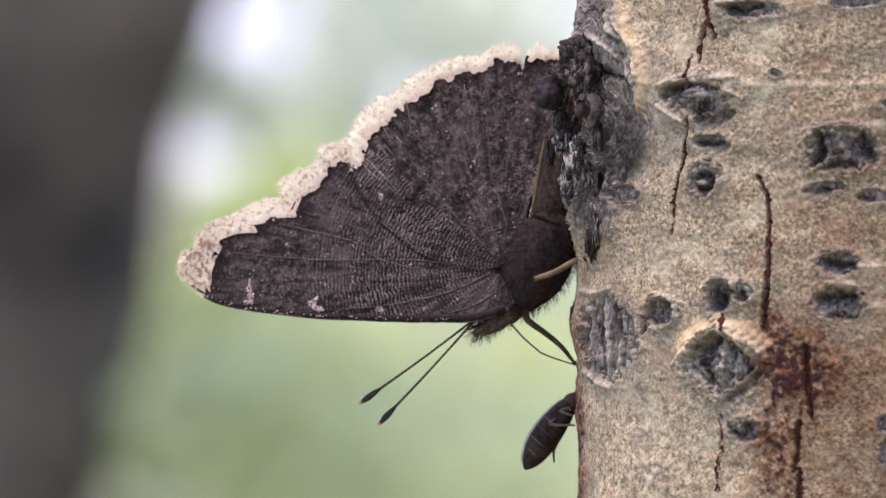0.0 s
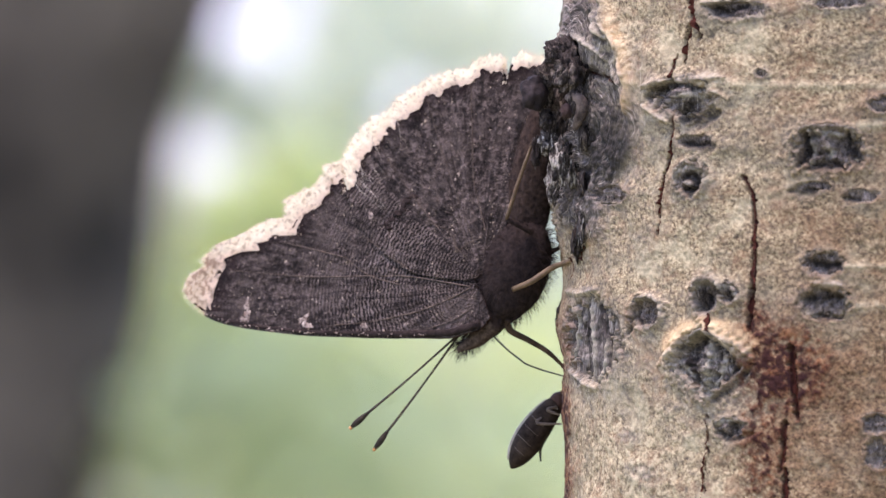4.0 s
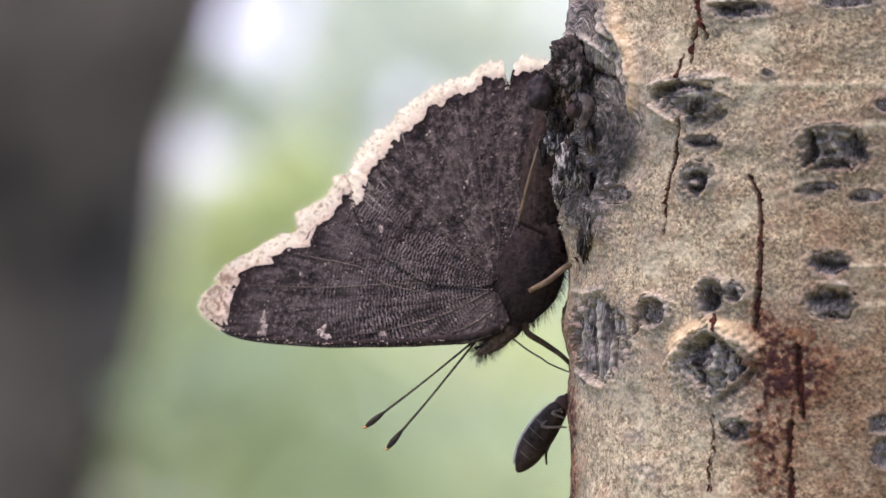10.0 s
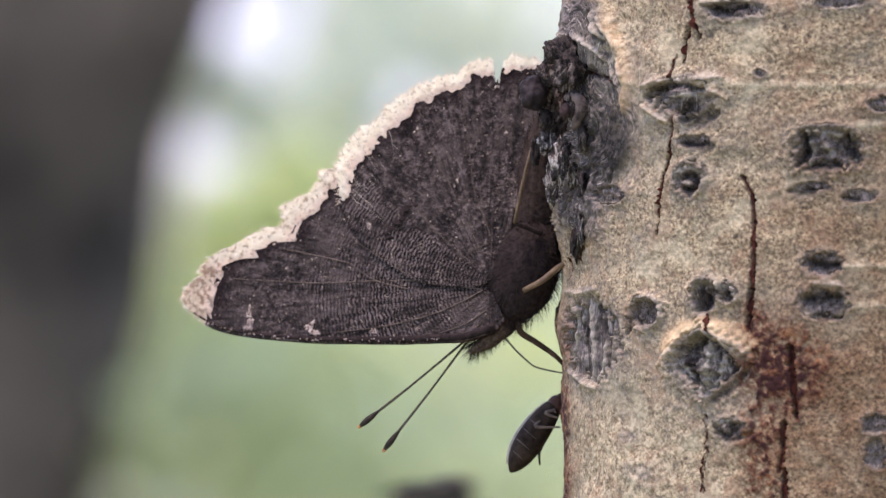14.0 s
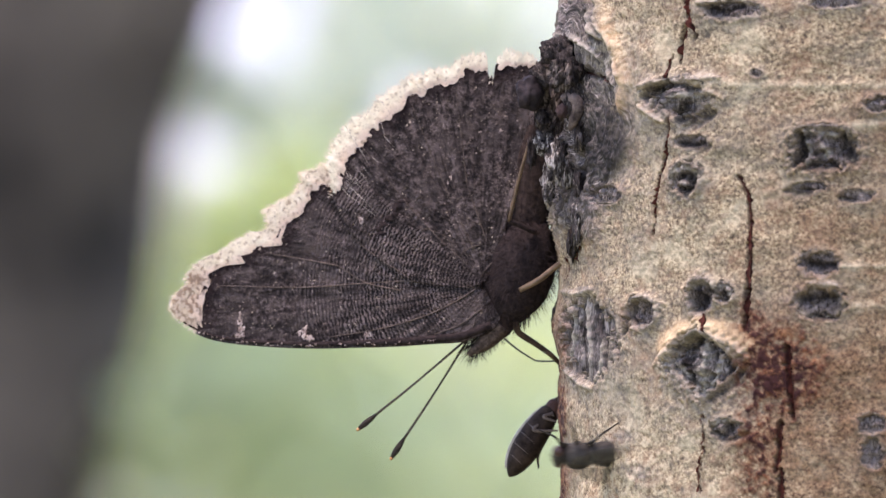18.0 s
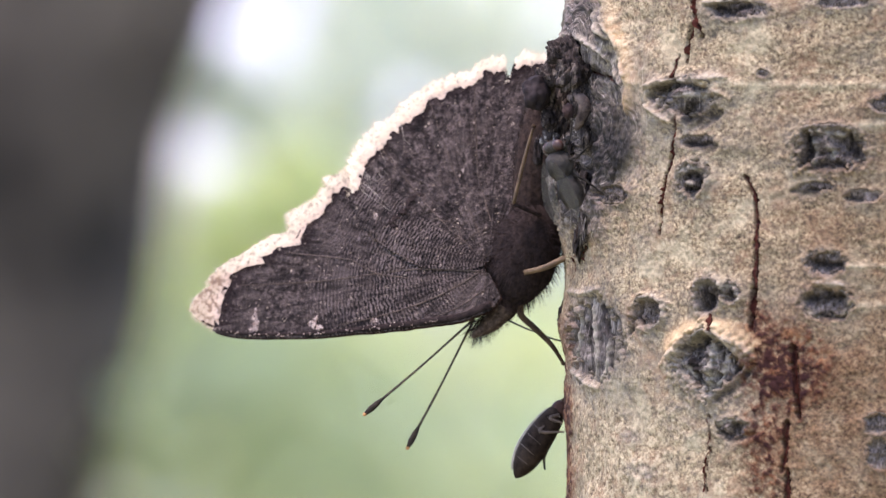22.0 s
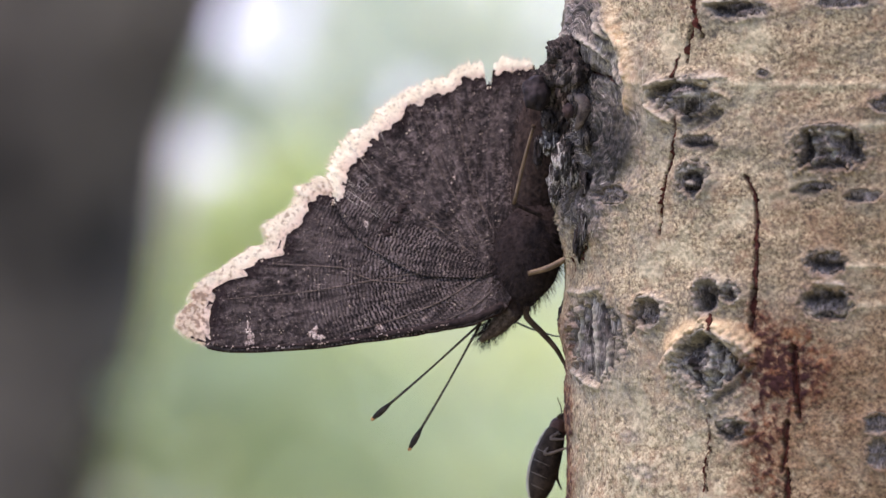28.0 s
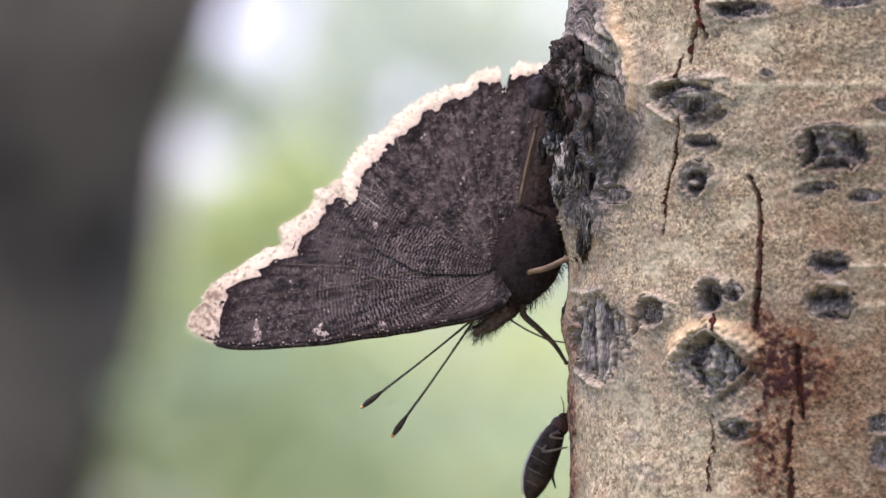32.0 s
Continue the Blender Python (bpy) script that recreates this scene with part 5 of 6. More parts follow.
# ---- the wood behind, out of focus
def leaf_crown(name, parent, clumps, count, size, material, seed):
    """Leaves scattered in rounded clumps (x, y, z, radius), joined in one mesh."""
    rnd = random.Random(seed)
    verts, faces = [], []
    for cx, cy, cz, cr in clumps:
        for _ in range(count):
            d = Vector((rnd.gauss(0, 1), rnd.gauss(0, 1), rnd.gauss(0, 1))).normalized() * cr * rnd.random() ** 0.45
            c = Vector((cx, cy, cz)) + d
            a = Vector((rnd.gauss(0, 1), rnd.gauss(0, 1), rnd.gauss(0, 0.6))).normalized()
            n = a.cross(Vector((rnd.gauss(0, 1), rnd.gauss(0, 1), rnd.gauss(0, 1)))).normalized()
            s = size * rnd.uniform(0.6, 1.3)
            fold = a.cross(n) * s * 0.12
            k = len(verts)
            verts += [c - a * s * 0.5, c + n * s * 0.42 - a * s * 0.1 + fold, c + a * s * 0.55, c - n * s * 0.42 - a * s * 0.1 + fold]
            faces += [(k, k + 1, k + 2), (k, k + 2, k + 3)]
    me = bpy.data.meshes.new(name)
    me.from_pydata([tuple(v) for v in verts], [], faces)
    me.materials.append(material)
    ob = new(name, me)
    ob.parent = parent
    return ob


def trunk_of(points, radii, material, parent, name="trunk", n=40, sides=20, rough=0.08):
    bm = bmesh.new()
    tube(bm, curve(points, n), radii, sides)
    for v in bm.verts:
        v.co += Vector((noise.noise(v.co * 6), noise.noise(v.co * 6 + Vector((9, 0, 0))), 0)) * rough * radii[0]
    return part(name, bm, material, parent)


# leaf tones with sun, shade and, in the pale one, haze painted in
LEAF_SUN = leaf_material("sunlit_leaves", (0.174, 0.198, 0.103), (0.307, 0.331, 0.192))
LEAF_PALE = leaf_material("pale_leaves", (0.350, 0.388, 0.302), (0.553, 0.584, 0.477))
LEAF_BRIGHT = leaf_material("bright_leaves", (0.293, 0.341, 0.152), (0.496, 0.543, 0.269))
LEAF_MID = leaf_material("green_leaves", (0.309, 0.345, 0.174), (0.521, 0.553, 0.307))
LEAF_DARK = leaf_material("shaded_leaves", (0.067, 0.088, 0.041), (0.133, 0.168, 0.072))
GRASS = plain("meadow", (0.150, 0.165, 0.085), (0.290, 0.290, 0.165), 0.35, 0.9, 0.1, 0.02)


def ground():
    bm = bmesh.new()
    n = 70
    size = [-2500 * (1 - i / 35) ** 3 if i < 35 else 2500 * (i / 35 - 1) ** 3 for i in range(n + 1)]
    grid = [[bm.verts.new((x, y, 0.03 * noise.noise(Vector((x * 0.6, y * 0.6, 0))) - 0.03)) for y in size] for x in size]
    for i in range(n):
        for j in range(n):
            bm.faces.new((grid[i][j], grid[i + 1][j], grid[i + 1][j + 1], grid[i][j + 1]))
    tagged(part("ground", bm, GRASS), "grassy forest clearing floor", "ground", kind="structure")


def far_tree():
    t = holder("tree", pose(0, 0, 0), "thick dark grey tree trunk out of focus", "tree")
    trunk_of([(-0.62, 6.5, -0.05), (-0.486, 6.5, 0.9), (-0.390, 6.5, 1.5), (-0.254, 6.5, 2.1), (0.16, 6.5, 4.6), (0.4, 6.5, 6.5)], [0.26, 0.2, 0.18, 0.172, 0.12, 0.07], FAR_BARK, t, n=60, sides=28)
    for x, z, sx, sz in ((-0.228, 1.65, 46, 44), (-0.43, 1.24, 60, 80), (-0.43, 1.67, 28, 24), (-0.36, 1.36, 40, 30), (-0.45, 1.47, 34, 40)):
        bm = lump((sx, 28, sz), 0.25, 2.0, seed=int(sx), detail=3)
        for v in bm.verts:
            v.co += Vector((x, 6.5 - math.sqrt(max(0.002, 0.17 ** 2 - (x + 0.39 - 0.2 * (z - 1.5)) ** 2)), z))
        part("bark_scar", bm, FAR_SCAR, t, "dark scar in the bark")


def limbs(tree, base, top, count, reach, mat, leaves, seed):
    """Limbs and a loose leafy crown on the upper trunk."""
    rnd = random.Random(seed)
    clumps = []
    for k in range(count):
        u = (k + 0.5) / count
        p = base + (top - base) * u
        a = k * 2.4 + rnd.uniform(-0.4, 0.4)
        l = reach * (1.1 - 0.7 * u)
        q = p + Vector((math.cos(a) * l, math.sin(a) * l, 0.55 * l))
        trunk_of([p, (p + q) / 2 + Vector((0, 0, -0.05)), q], [0.016, 0.011, 0.004], mat, tree, "limb", 10, 8)
        clumps += [(*q, 0.32 * reach), (*((p + q) / 2), 0.2 * reach)]
    clumps.append((*top, 0.35 * reach))
    leaf_crown("crown", tree, clumps, 90, 0.05, leaves, seed)


def saplings():
    def sapling(label, stem, clumps, count, size, mat, seed, bark=PALE_BARK, thick=0.02):
        t = holder("tree", pose(0, 0, 0), label, "tree", "trees of the wood behind")
        trunk_of(stem, [thick, thick * 0.8, thick * 0.4], bark, t, n=24, sides=10)
        for x, y, z, r in clumps:
            low = min(max(z - 0.25, 0.3), stem[-1][2])
            share = low / stem[-1][2]
            root = (stem[0][0] + (stem[-1][0] - stem[0][0]) * share, stem[0][1], low)
            trunk_of([root, ((root[0] + x) / 2, (root[1] + y) / 2, (low + z) / 2 + 0.03), (x, y, z)], [0.007, 0.005, 0.002], bark, t, "limb", 8, 6)
        leaf_crown("crown", t, clumps, count, size, mat, seed)
    for args in TREES:
        sapling(*args)


TREES = [
    ("sunlit green bush out of focus", [(-0.1, 6.5, -0.02), (-0.1, 6.5, 0.8), (-0.1, 6.5, 1.3)],
     [(-0.169, 6.5, 1.363, 0.11), (-0.123, 6.5, 1.378, 0.10), (-0.062, 6.5, 1.348, 0.10), (0.014, 6.7, 1.344, 0.09), (0.067, 6.5, 1.333, 0.08), (-0.108, 6.5, 1.314, 0.14), (-0.013, 6.5, 1.295, 0.14), (-0.192, 6.5, 1.295, 0.14)],
     85, 0.03, LEAF_MID, 1),
    ("pale green sapling out of focus", [(0.02, 8.5, -0.02), (0.02, 8.5, 0.8), (0.0, 8.5, 1.6)],
     [(-0.183, 8.5, 1.443, 0.10), (-0.088, 8.5, 1.386, 0.10), (0.008, 8.5, 1.377, 0.10), (0.084, 8.5, 1.396, 0.10), (-0.23, 8.5, 1.377, 0.10)],
     110, 0.035, LEAF_MID, 2),
    ("sunlit green sapling out of focus", [(-0.25, 7.5, -0.02), (-0.22, 7.5, 0.8), (-0.2, 7.5, 1.6)],
     [(-0.147, 7.5, 1.522, 0.06), (-0.117, 7.5, 1.543, 0.05), (-0.177, 7.5, 1.488, 0.06), (-0.207, 7.5, 1.449, 0.06)],
     70, 0.03, LEAF_BRIGHT, 3),
    ("dull green bush out of focus", [(0.03, 7.5, -0.02), (0.02, 7.5, 0.7), (0.0, 7.5, 1.26)],
     [(0.007, 7.5, 1.345, 0.045), (-0.025, 7.5, 1.325, 0.045), (0.038, 7.5, 1.325, 0.05), (-0.08, 7.5, 1.31, 0.04)],
     90, 0.026, LEAF_SUN, 9),
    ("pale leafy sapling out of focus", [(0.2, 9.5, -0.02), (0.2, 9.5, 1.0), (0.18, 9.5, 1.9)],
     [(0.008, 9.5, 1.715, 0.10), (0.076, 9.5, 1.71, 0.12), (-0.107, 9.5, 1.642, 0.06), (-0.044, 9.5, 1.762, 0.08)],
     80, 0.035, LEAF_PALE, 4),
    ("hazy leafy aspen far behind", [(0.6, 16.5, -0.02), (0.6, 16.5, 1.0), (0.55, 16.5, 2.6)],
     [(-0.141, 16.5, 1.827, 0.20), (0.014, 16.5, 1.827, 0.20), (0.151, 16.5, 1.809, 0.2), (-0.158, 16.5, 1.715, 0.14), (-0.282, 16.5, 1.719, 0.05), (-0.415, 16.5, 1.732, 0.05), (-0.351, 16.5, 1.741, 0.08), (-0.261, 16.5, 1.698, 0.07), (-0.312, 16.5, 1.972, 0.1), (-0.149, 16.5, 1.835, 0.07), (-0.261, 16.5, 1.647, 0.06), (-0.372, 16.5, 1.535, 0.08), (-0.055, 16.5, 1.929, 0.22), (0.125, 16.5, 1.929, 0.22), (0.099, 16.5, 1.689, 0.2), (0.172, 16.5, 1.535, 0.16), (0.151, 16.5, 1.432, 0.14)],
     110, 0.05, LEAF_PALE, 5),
    ("hazy green aspen far behind", [(-0.5, 17.5, -0.02), (-0.5, 17.5, 1.0), (-0.45, 17.5, 2.2)],
     [(-0.366, 17.5, 1.51, 0.2), (-0.203, 17.5, 1.519, 0.2), (-0.483, 17.5, 1.429, 0.2), (-0.275, 17.5, 1.429, 0.2), (-0.076, 17.5, 1.492, 0.2), (-0.411, 17.5, 1.474, 0.1), (-0.221, 17.5, 1.591, 0.12)],
     170, 0.05, LEAF_BRIGHT, 6),
]


def backdrop():
    """Plain pale haze of the far distance behind the wood, its brightness given by emission."""
    m = Mat("glowing_haze", 1.0, 0.0)
    # the sheet glows by itself in place of lit haze
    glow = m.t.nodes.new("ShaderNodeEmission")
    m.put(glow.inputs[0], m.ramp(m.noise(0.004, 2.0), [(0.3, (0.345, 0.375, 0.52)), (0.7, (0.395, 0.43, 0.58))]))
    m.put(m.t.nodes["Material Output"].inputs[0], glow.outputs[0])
    bm = bmesh.new()
    n = 120
    rows = []
    for i in range(n + 1):
        a = radians(-70 + 140 * i / n)
        top = 150 + 40 * noise.fractal(Vector((i * 0.13, 0, 4)), 0.8, 2, 4)
        rows.append([bm.verts.new((1800 * math.sin(a), 1800 * math.cos(a) + 60 * k, top * k / 5 - 2)) for k in range(6)])
    for i in range(n):
        for k in range(5):
            bm.faces.new((rows[i][k], rows[i + 1][k], rows[i + 1][k + 1], rows[i][k + 1]))
    tagged(part("backdrop", bm, m.m), "pale glowing sheet for the hazy distance behind the wood", "backdrop", kind="structure")


# ---- build
ground()
backdrop()
far_tree()
saplings()
aspen_tree = aspen()
for ang, h, arc, tall, relief, seed, corner in [s for s in SCARS if s[4] > 0.2]:
    scar(aspen_tree, ang, h, arc, tall, relief, seed, corner=corner, ragged=0.12 if corner < 1.3 else 0.24, ridge=1.2 if corner < 1.6 else 0.0, mat=PEEL if corner < 1.6 else SCAR)
for ang, h, arc, tall, relief, seed, corner in PEELING:
    scar(aspen_tree, ang, h, arc, tall, relief, seed, corner=corner, ragged=0.3, mat=PEEL, label="large grey peeling bark scar")
branch_stub(aspen_tree)
cracks(aspen_tree)
limbs(aspen_tree, Vector((0, 0, 3.6)), Vector((0, 0, 6.6)), 11, 0.9, PALE_BARK, LEAF_SUN, 8)
the_butterfly, near_wings, far_wings, antennae, legs, proboscis = butterfly()
the_beetle = beetle()
walker = fly("small dark fly with clear wings walking on the bark")
flyer = fly("small dark fly on the wing beside the trunk")


# ---- what moves
SWAY = [
    (0, 1.86), (0.5, 1.29), (1, -0.07), (1.5, -0.21),
    (2, 0.21), (2.5, 0), (3, 0.14), (3.5, 0.14),
    (5.5, -0.07), (6, 0), (6.5, -0.07), (7, 0.21),
    (7.5, 0), (8, -0.64), (8.5, -0.57), (9, -1.21),
    (9.5, -0.57), (10, 0.86), (10.5, 0.21), (11, -1.93),
    (11.5, -1.71), (12, 0.79), (12.5, 0.86), (13, -0.21),
    (13.5, -1), (14, 0), (14.5, 0.64), (16.5, -0.21),
    (17, -0.07), (17.5, -0.57), (18, -0.43), (18.5, 0.57),
    (19, 0.79), (19.5, 0.57), (20, 1.43), (20.5, 2),
    (21, 1.57), (21.5, 0.64), (22, 0.36), (22.5, 0.14),
    (23, 0.36), (23.5, 0.86), (24, 1.21), (24.5, 0.79),
    (25, 0.64), (25.5, 0.86), (27.5, 0.57), (28, 0.36),
    (28.5, 0.57), (29, 1.57), (29.5, 1.57), (30, 1),
    (30.5, 0.64), (31, 0.86), (31.5, 1.29), (32, 0.79),
]
# seconds; shift across and up in mm and turn in degrees of the butterfly's body
BODY = [
    (0, 1.29, 1.43, -5.31), (0.5, 0.29, 0.79, -0.06), (1, 1.64, 0.79, 0.51), (1.5, 1, 1, -1.25),
    (2, 0.43, 1.21, -4.6), (2.5, 0.36, 1.36, -5.83), (3, 1.14, 0.36, -2.68), (3.5, 0.29, -0, 0.44),
    (5.5, 0, -0.07, 0.66), (6, 0, -0, 0), (6.5, 0.29, -0.07, 2.77), (7, 0.86, -0.21, 5.73),
    (7.5, 1.43, -0.43, 3.88), (8, 1.43, -0.29, 3.39), (8.5, 1.36, -0.43, 4), (9, 1.36, -0.43, 3.26),
    (9.5, 1.36, -0.43, 3.14), (10, 1.21, -0.29, 3.51), (10.5, 1.36, -0.29, 3.03), (11, 1.14, -0.43, 3.51),
    (11.5, 1.29, -0.43, 2.77), (12, 1.29, -0.21, 2.77), (12.5, 1.43, -0.21, 2.4), (13, 1.29, -0.21, 2.77),
    (13.5, 1.57, -0.29, 1.53), (14, 1.43, -0.21, 1.67), (14.5, 1.43, -0.21, -0.36), (16.5, -0.36, 0.43, -3.73),
    (17, 0.71, -0.71, -0.63), (17.5, 1.14, -0.5, 3.88), (18, 1.29, -0.21, 3.88), (18.5, -0.14, 0.43, -7.38),
    (19, -0.64, 1.57, -5.48), (19.5, -0.43, 1.57, -5.85), (20, 0.43, 1.64, 2.23), (20.5, 0.86, 2, 0.07),
    (21, 1.14, 2, 4.4), (21.5, 1.21, 2, 4.26), (22, 1.07, 2, 3.63), (22.5, 1.07, 1.86, 3.37),
    (23, 1.07, 1.86, 3.24), (23.5, 1.07, 1.86, 1.71), (24, 1.07, 1.86, 0.96), (24.5, 1.07, 1.86, 0.96),
    (25, 1.14, 1.86, 0.96), (25.5, 0.57, 1.86, -0.09), (27.5, 1.43, 1.86, 6.88), (28, 1.43, 1.79, 7.1),
    (28.5, 1.86, 2, 2.09), (29, 1.14, 2.07, 2.09), (29.5, 0.93, 2.21, 0.96), (30, 1, 2.21, -0.15),
    (30.5, 0.93, 2.07, 0.29), (31, 1.14, 2.21, 1.34), (31.5, 1.21, 2.07, 2.85), (32, 1.21, 2.07, 1.48),
]
# seconds; root of the near forewing across and up in mm and its turn, the same of the hindwing, then the line about which both lean and how far, in degrees
WING_ROWS = [
    (0, 7.10, -2.86, -5.7, 7.40, -2.25, -4.0, 3.9, 16.6), (0.5, 6.00, -4.13, -6.0, 6.45, -2.73, -1.9, 57.2, 26.7),
    (1, 5.56, -3.88, -4.3, 5.77, -2.88, -1.0, -2.9, 19.0), (1.5, 5.08, -3.77, -5.1, 5.40, -2.57, -1.1, 40.3, 24.7),
    (2, 4.88, -3.32, -8.1, 4.96, -2.44, -4.8, 32.5, 17.3), (2.5, 4.50, -3.07, -9.0, 4.79, -2.11, -4.7, 37.0, 19.2),
    (3, 5.56, -4.20, -6.6, 5.68, -3.36, -2.5, 21.8, 17.4), (3.5, 4.72, -4.63, -7.8, 5.06, -3.53, -3.4, 50.7, 25.6),
    (5.5, 4.47, -5.22, -9.7, 4.88, -3.38, -1.4, 55.1, 34.0), (6, 4.53, -5.01, -10.0, 4.87, -3.34, -2.0, 55.0, 33.2),
    (6.5, 4.88, -5.29, -8.9, 5.21, -3.48, -0.5, 55.7, 32.0), (7, 5.72, -5.39, -7.6, 5.95, -3.87, 0.1, 55.9, 28.9),
    (7.5, 5.97, -5.42, -7.3, 5.92, -4.31, -0.1, 49.2, 22.5), (8, 5.19, -5.28, -6.1, 5.31, -4.14, 1.2, 52.7, 28.7),
    (8.5, 5.37, -5.37, -6.1, 5.49, -4.27, 1.1, 52.0, 28.3), (9, 4.58, -5.35, -6.0, 4.68, -4.32, 0.9, 54.3, 25.5),
    (9.5, 5.34, -5.27, -6.0, 5.53, -4.13, 1.3, 50.8, 26.9), (10, 6.76, -5.22, -5.6, 6.80, -4.23, 0.9, 51.6, 27.0),
    (10.5, 6.13, -5.24, -5.7, 6.17, -4.21, 1.0, 49.3, 29.2), (11, 3.91, -5.40, -5.5, 3.92, -4.37, 1.1, 51.5, 26.9),
    (11.5, 4.12, -5.41, -5.7, 4.21, -4.31, 1.1, 52.4, 26.4), (12, 6.67, -5.22, -5.8, 6.67, -4.32, 0.5, 54.4, 22.9),
    (12.5, 6.75, -5.03, -6.6, 6.64, -4.39, -0.7, 49.7, 19.0), (13, 5.67, -5.16, -5.8, 5.64, -4.25, 0.7, 47.9, 21.1),
    (13.5, 4.89, -5.18, -6.1, 4.94, -4.21, 0.9, 44.1, 21.6), (14, 5.99, -5.12, -5.6, 5.94, -4.28, 0.8, 45.8, 20.8),
    (14.5, 6.46, -4.97, -6.8, 6.41, -4.11, -0.3, 43.5, 20.1), (16.25, 5.73, -5.19, -4.15, 5.80, -4.36, -0.40, 38.20, 10.35), (16.5, 3.18, -5.34, -2.1, 1.90, -3.14, -11.8, -4.2, 14.2),
    (17, 5.00, -5.40, -1.5, 5.19, -4.61, -0.5, 32.9, 0.6), (17.5, 4.79, -5.48, -2.9, 5.26, -4.44, 0.4, 57.5, 21.9),
    (18, 5.15, -4.89, -2.4, 5.18, -4.37, -0.3, 56.8, 13.0), (19, 3.87, -2.30, -3.5, 4.25, -2.35, -3.2, 69.3, 17.3),
    (19.5, 3.96, -2.58, -5.8, 4.24, -2.33, -4.2, 52.7, 22.4), (20, 5.96, -2.77, -4.7, 6.11, -2.40, -1.3, 43.8, 24.0),
    (20.5, 6.87, -2.46, -5.3, 7.03, -2.08, -1.6, 37.7, 24.3), (21, 7.02, -2.51, -2.9, 6.98, -2.06, 0.4, 31.9, 26.2),
    (21.5, 6.13, -2.67, -3.0, 6.10, -2.15, -0.3, 37.4, 27.9), (22, 5.61, -2.73, -2.9, 5.62, -2.07, -0.3, 41.1, 33.4),
    (22.5, 5.51, -2.75, -2.2, 5.57, -2.12, -0.2, 41.6, 30.8), (23, 5.78, -2.62, 1.3, 5.56, -2.48, -3.4, 28.5, 23.3),
    (23.5, 6.48, -2.60, 0.5, 6.47, -2.47, 0.8, 33.0, 24.5), (24, 6.86, -2.64, -0.0, 6.86, -2.64, -0.0, 28.0, 22.0),
    (24.5, 6.42, -2.71, -1.1, 6.47, -2.56, -0.0, 37.8, 25.4), (25, 6.48, -2.85, -2.0, 6.77, -1.70, 1.6, 40.0, 32.3),
    (25.5, 6.10, -2.55, -4.6, 6.21, -2.12, -1.9, 47.3, 30.7), (27.5, 6.62, -2.82, 4.4, 6.75, -2.75, 5.3, 26.0, 28.3),
    (28, 6.18, -2.88, 3.7, 6.45, -3.06, 3.8, 15.4, 24.3), (28.5, 6.03, -2.55, 3.5, 6.62, -2.87, 3.3, -1.1, 25.4),
    (29, 6.90, -2.47, 2.2, 7.30, -2.57, 1.7, 11.9, 26.5), (29.5, 6.94, -2.32, 2.5, 7.14, -2.28, 2.8, 29.9, 33.5),
    (30, 6.38, -2.40, 0.3, 6.42, -2.39, 1.5, 29.9, 31.1), (30.5, 6.05, -2.30, 0.1, 6.02, -2.19, 1.6, 36.3, 37.0),
    (31, 6.55, -2.43, 0.0, 6.67, -2.39, 1.9, 31.8, 33.5), (31.5, 7.04, -2.52, 0.9, 7.11, -2.43, 2.5, 31.4, 34.4),
    (32, 6.57, -2.55, 1.3, 6.54, -2.59, 2.3, 30.3, 33.1),
]
WING_DEPTH = -1.5
# quick wing flicks: seconds; how far the near and the far pair are open; turn of the far pair
FLICKS = [(0, 0, 0, -1.6), (3.5, 0, 0, -1.2), (5.5, 0, 0, 0), (16.3, 0, 0, 0), (16.5, 5, 6, 8), (16.6, 20, 30, 14), (16.7, 6, 10, 6), (16.85, 0, 0, 0), (18.2, 0, 0, 0), (18.3, 8, 8, 4),
          (18.4, 58, 40, 14), (18.5, 12, 10, 14), (18.6, 4, 4, 3), (18.75, 0, 0, -1.5), (19.0, 0, 0, -2.4), (19.5, 0, 0, -1.0), (20.2, 0, 0, 0), (22.9, 0, 0, 0), (23.0, 4, 4, 1.5), (23.1, 34, 40, 14), (23.2, 16, 42, 12),
          (23.3, 6, 10, 6), (23.45, 0, 0, 0), (32, 0, 0, 0)]
# seconds; directions of the two antennae in degrees from straight down, away from the tree
FEELERS = [
    (0, 53.68, 42.57), (3, 51.43, 39.7), (6, 52.42, 37.44), (9, 49.93, 38.93),
    (11, 53.18, 39.54), (13, 51.42, 40.16), (14.5, 52.36, 36.99), (16.2, 50.5, 34), (16.5, 26.68, -6.36),
    (17, 47.03, 31.37), (17.5, 49.65, 29.73), (18, 50.29, 32.83), (18.5, 28.89, 20.5),
    (19, 48.81, 25.24), (20.5, 51.8, 27.98), (23, 49.57, 28.84), (24, 49.34, 29.94),
    (25, 51.29, 30.47), (25.5, 51.04, 30.6), (28, 48.38, 29.51), (29, 51.94, 33.49),
    (30, 53.42, 35.13), (31, 53.02, 34.81), (32, 51.63, 35.07),
]
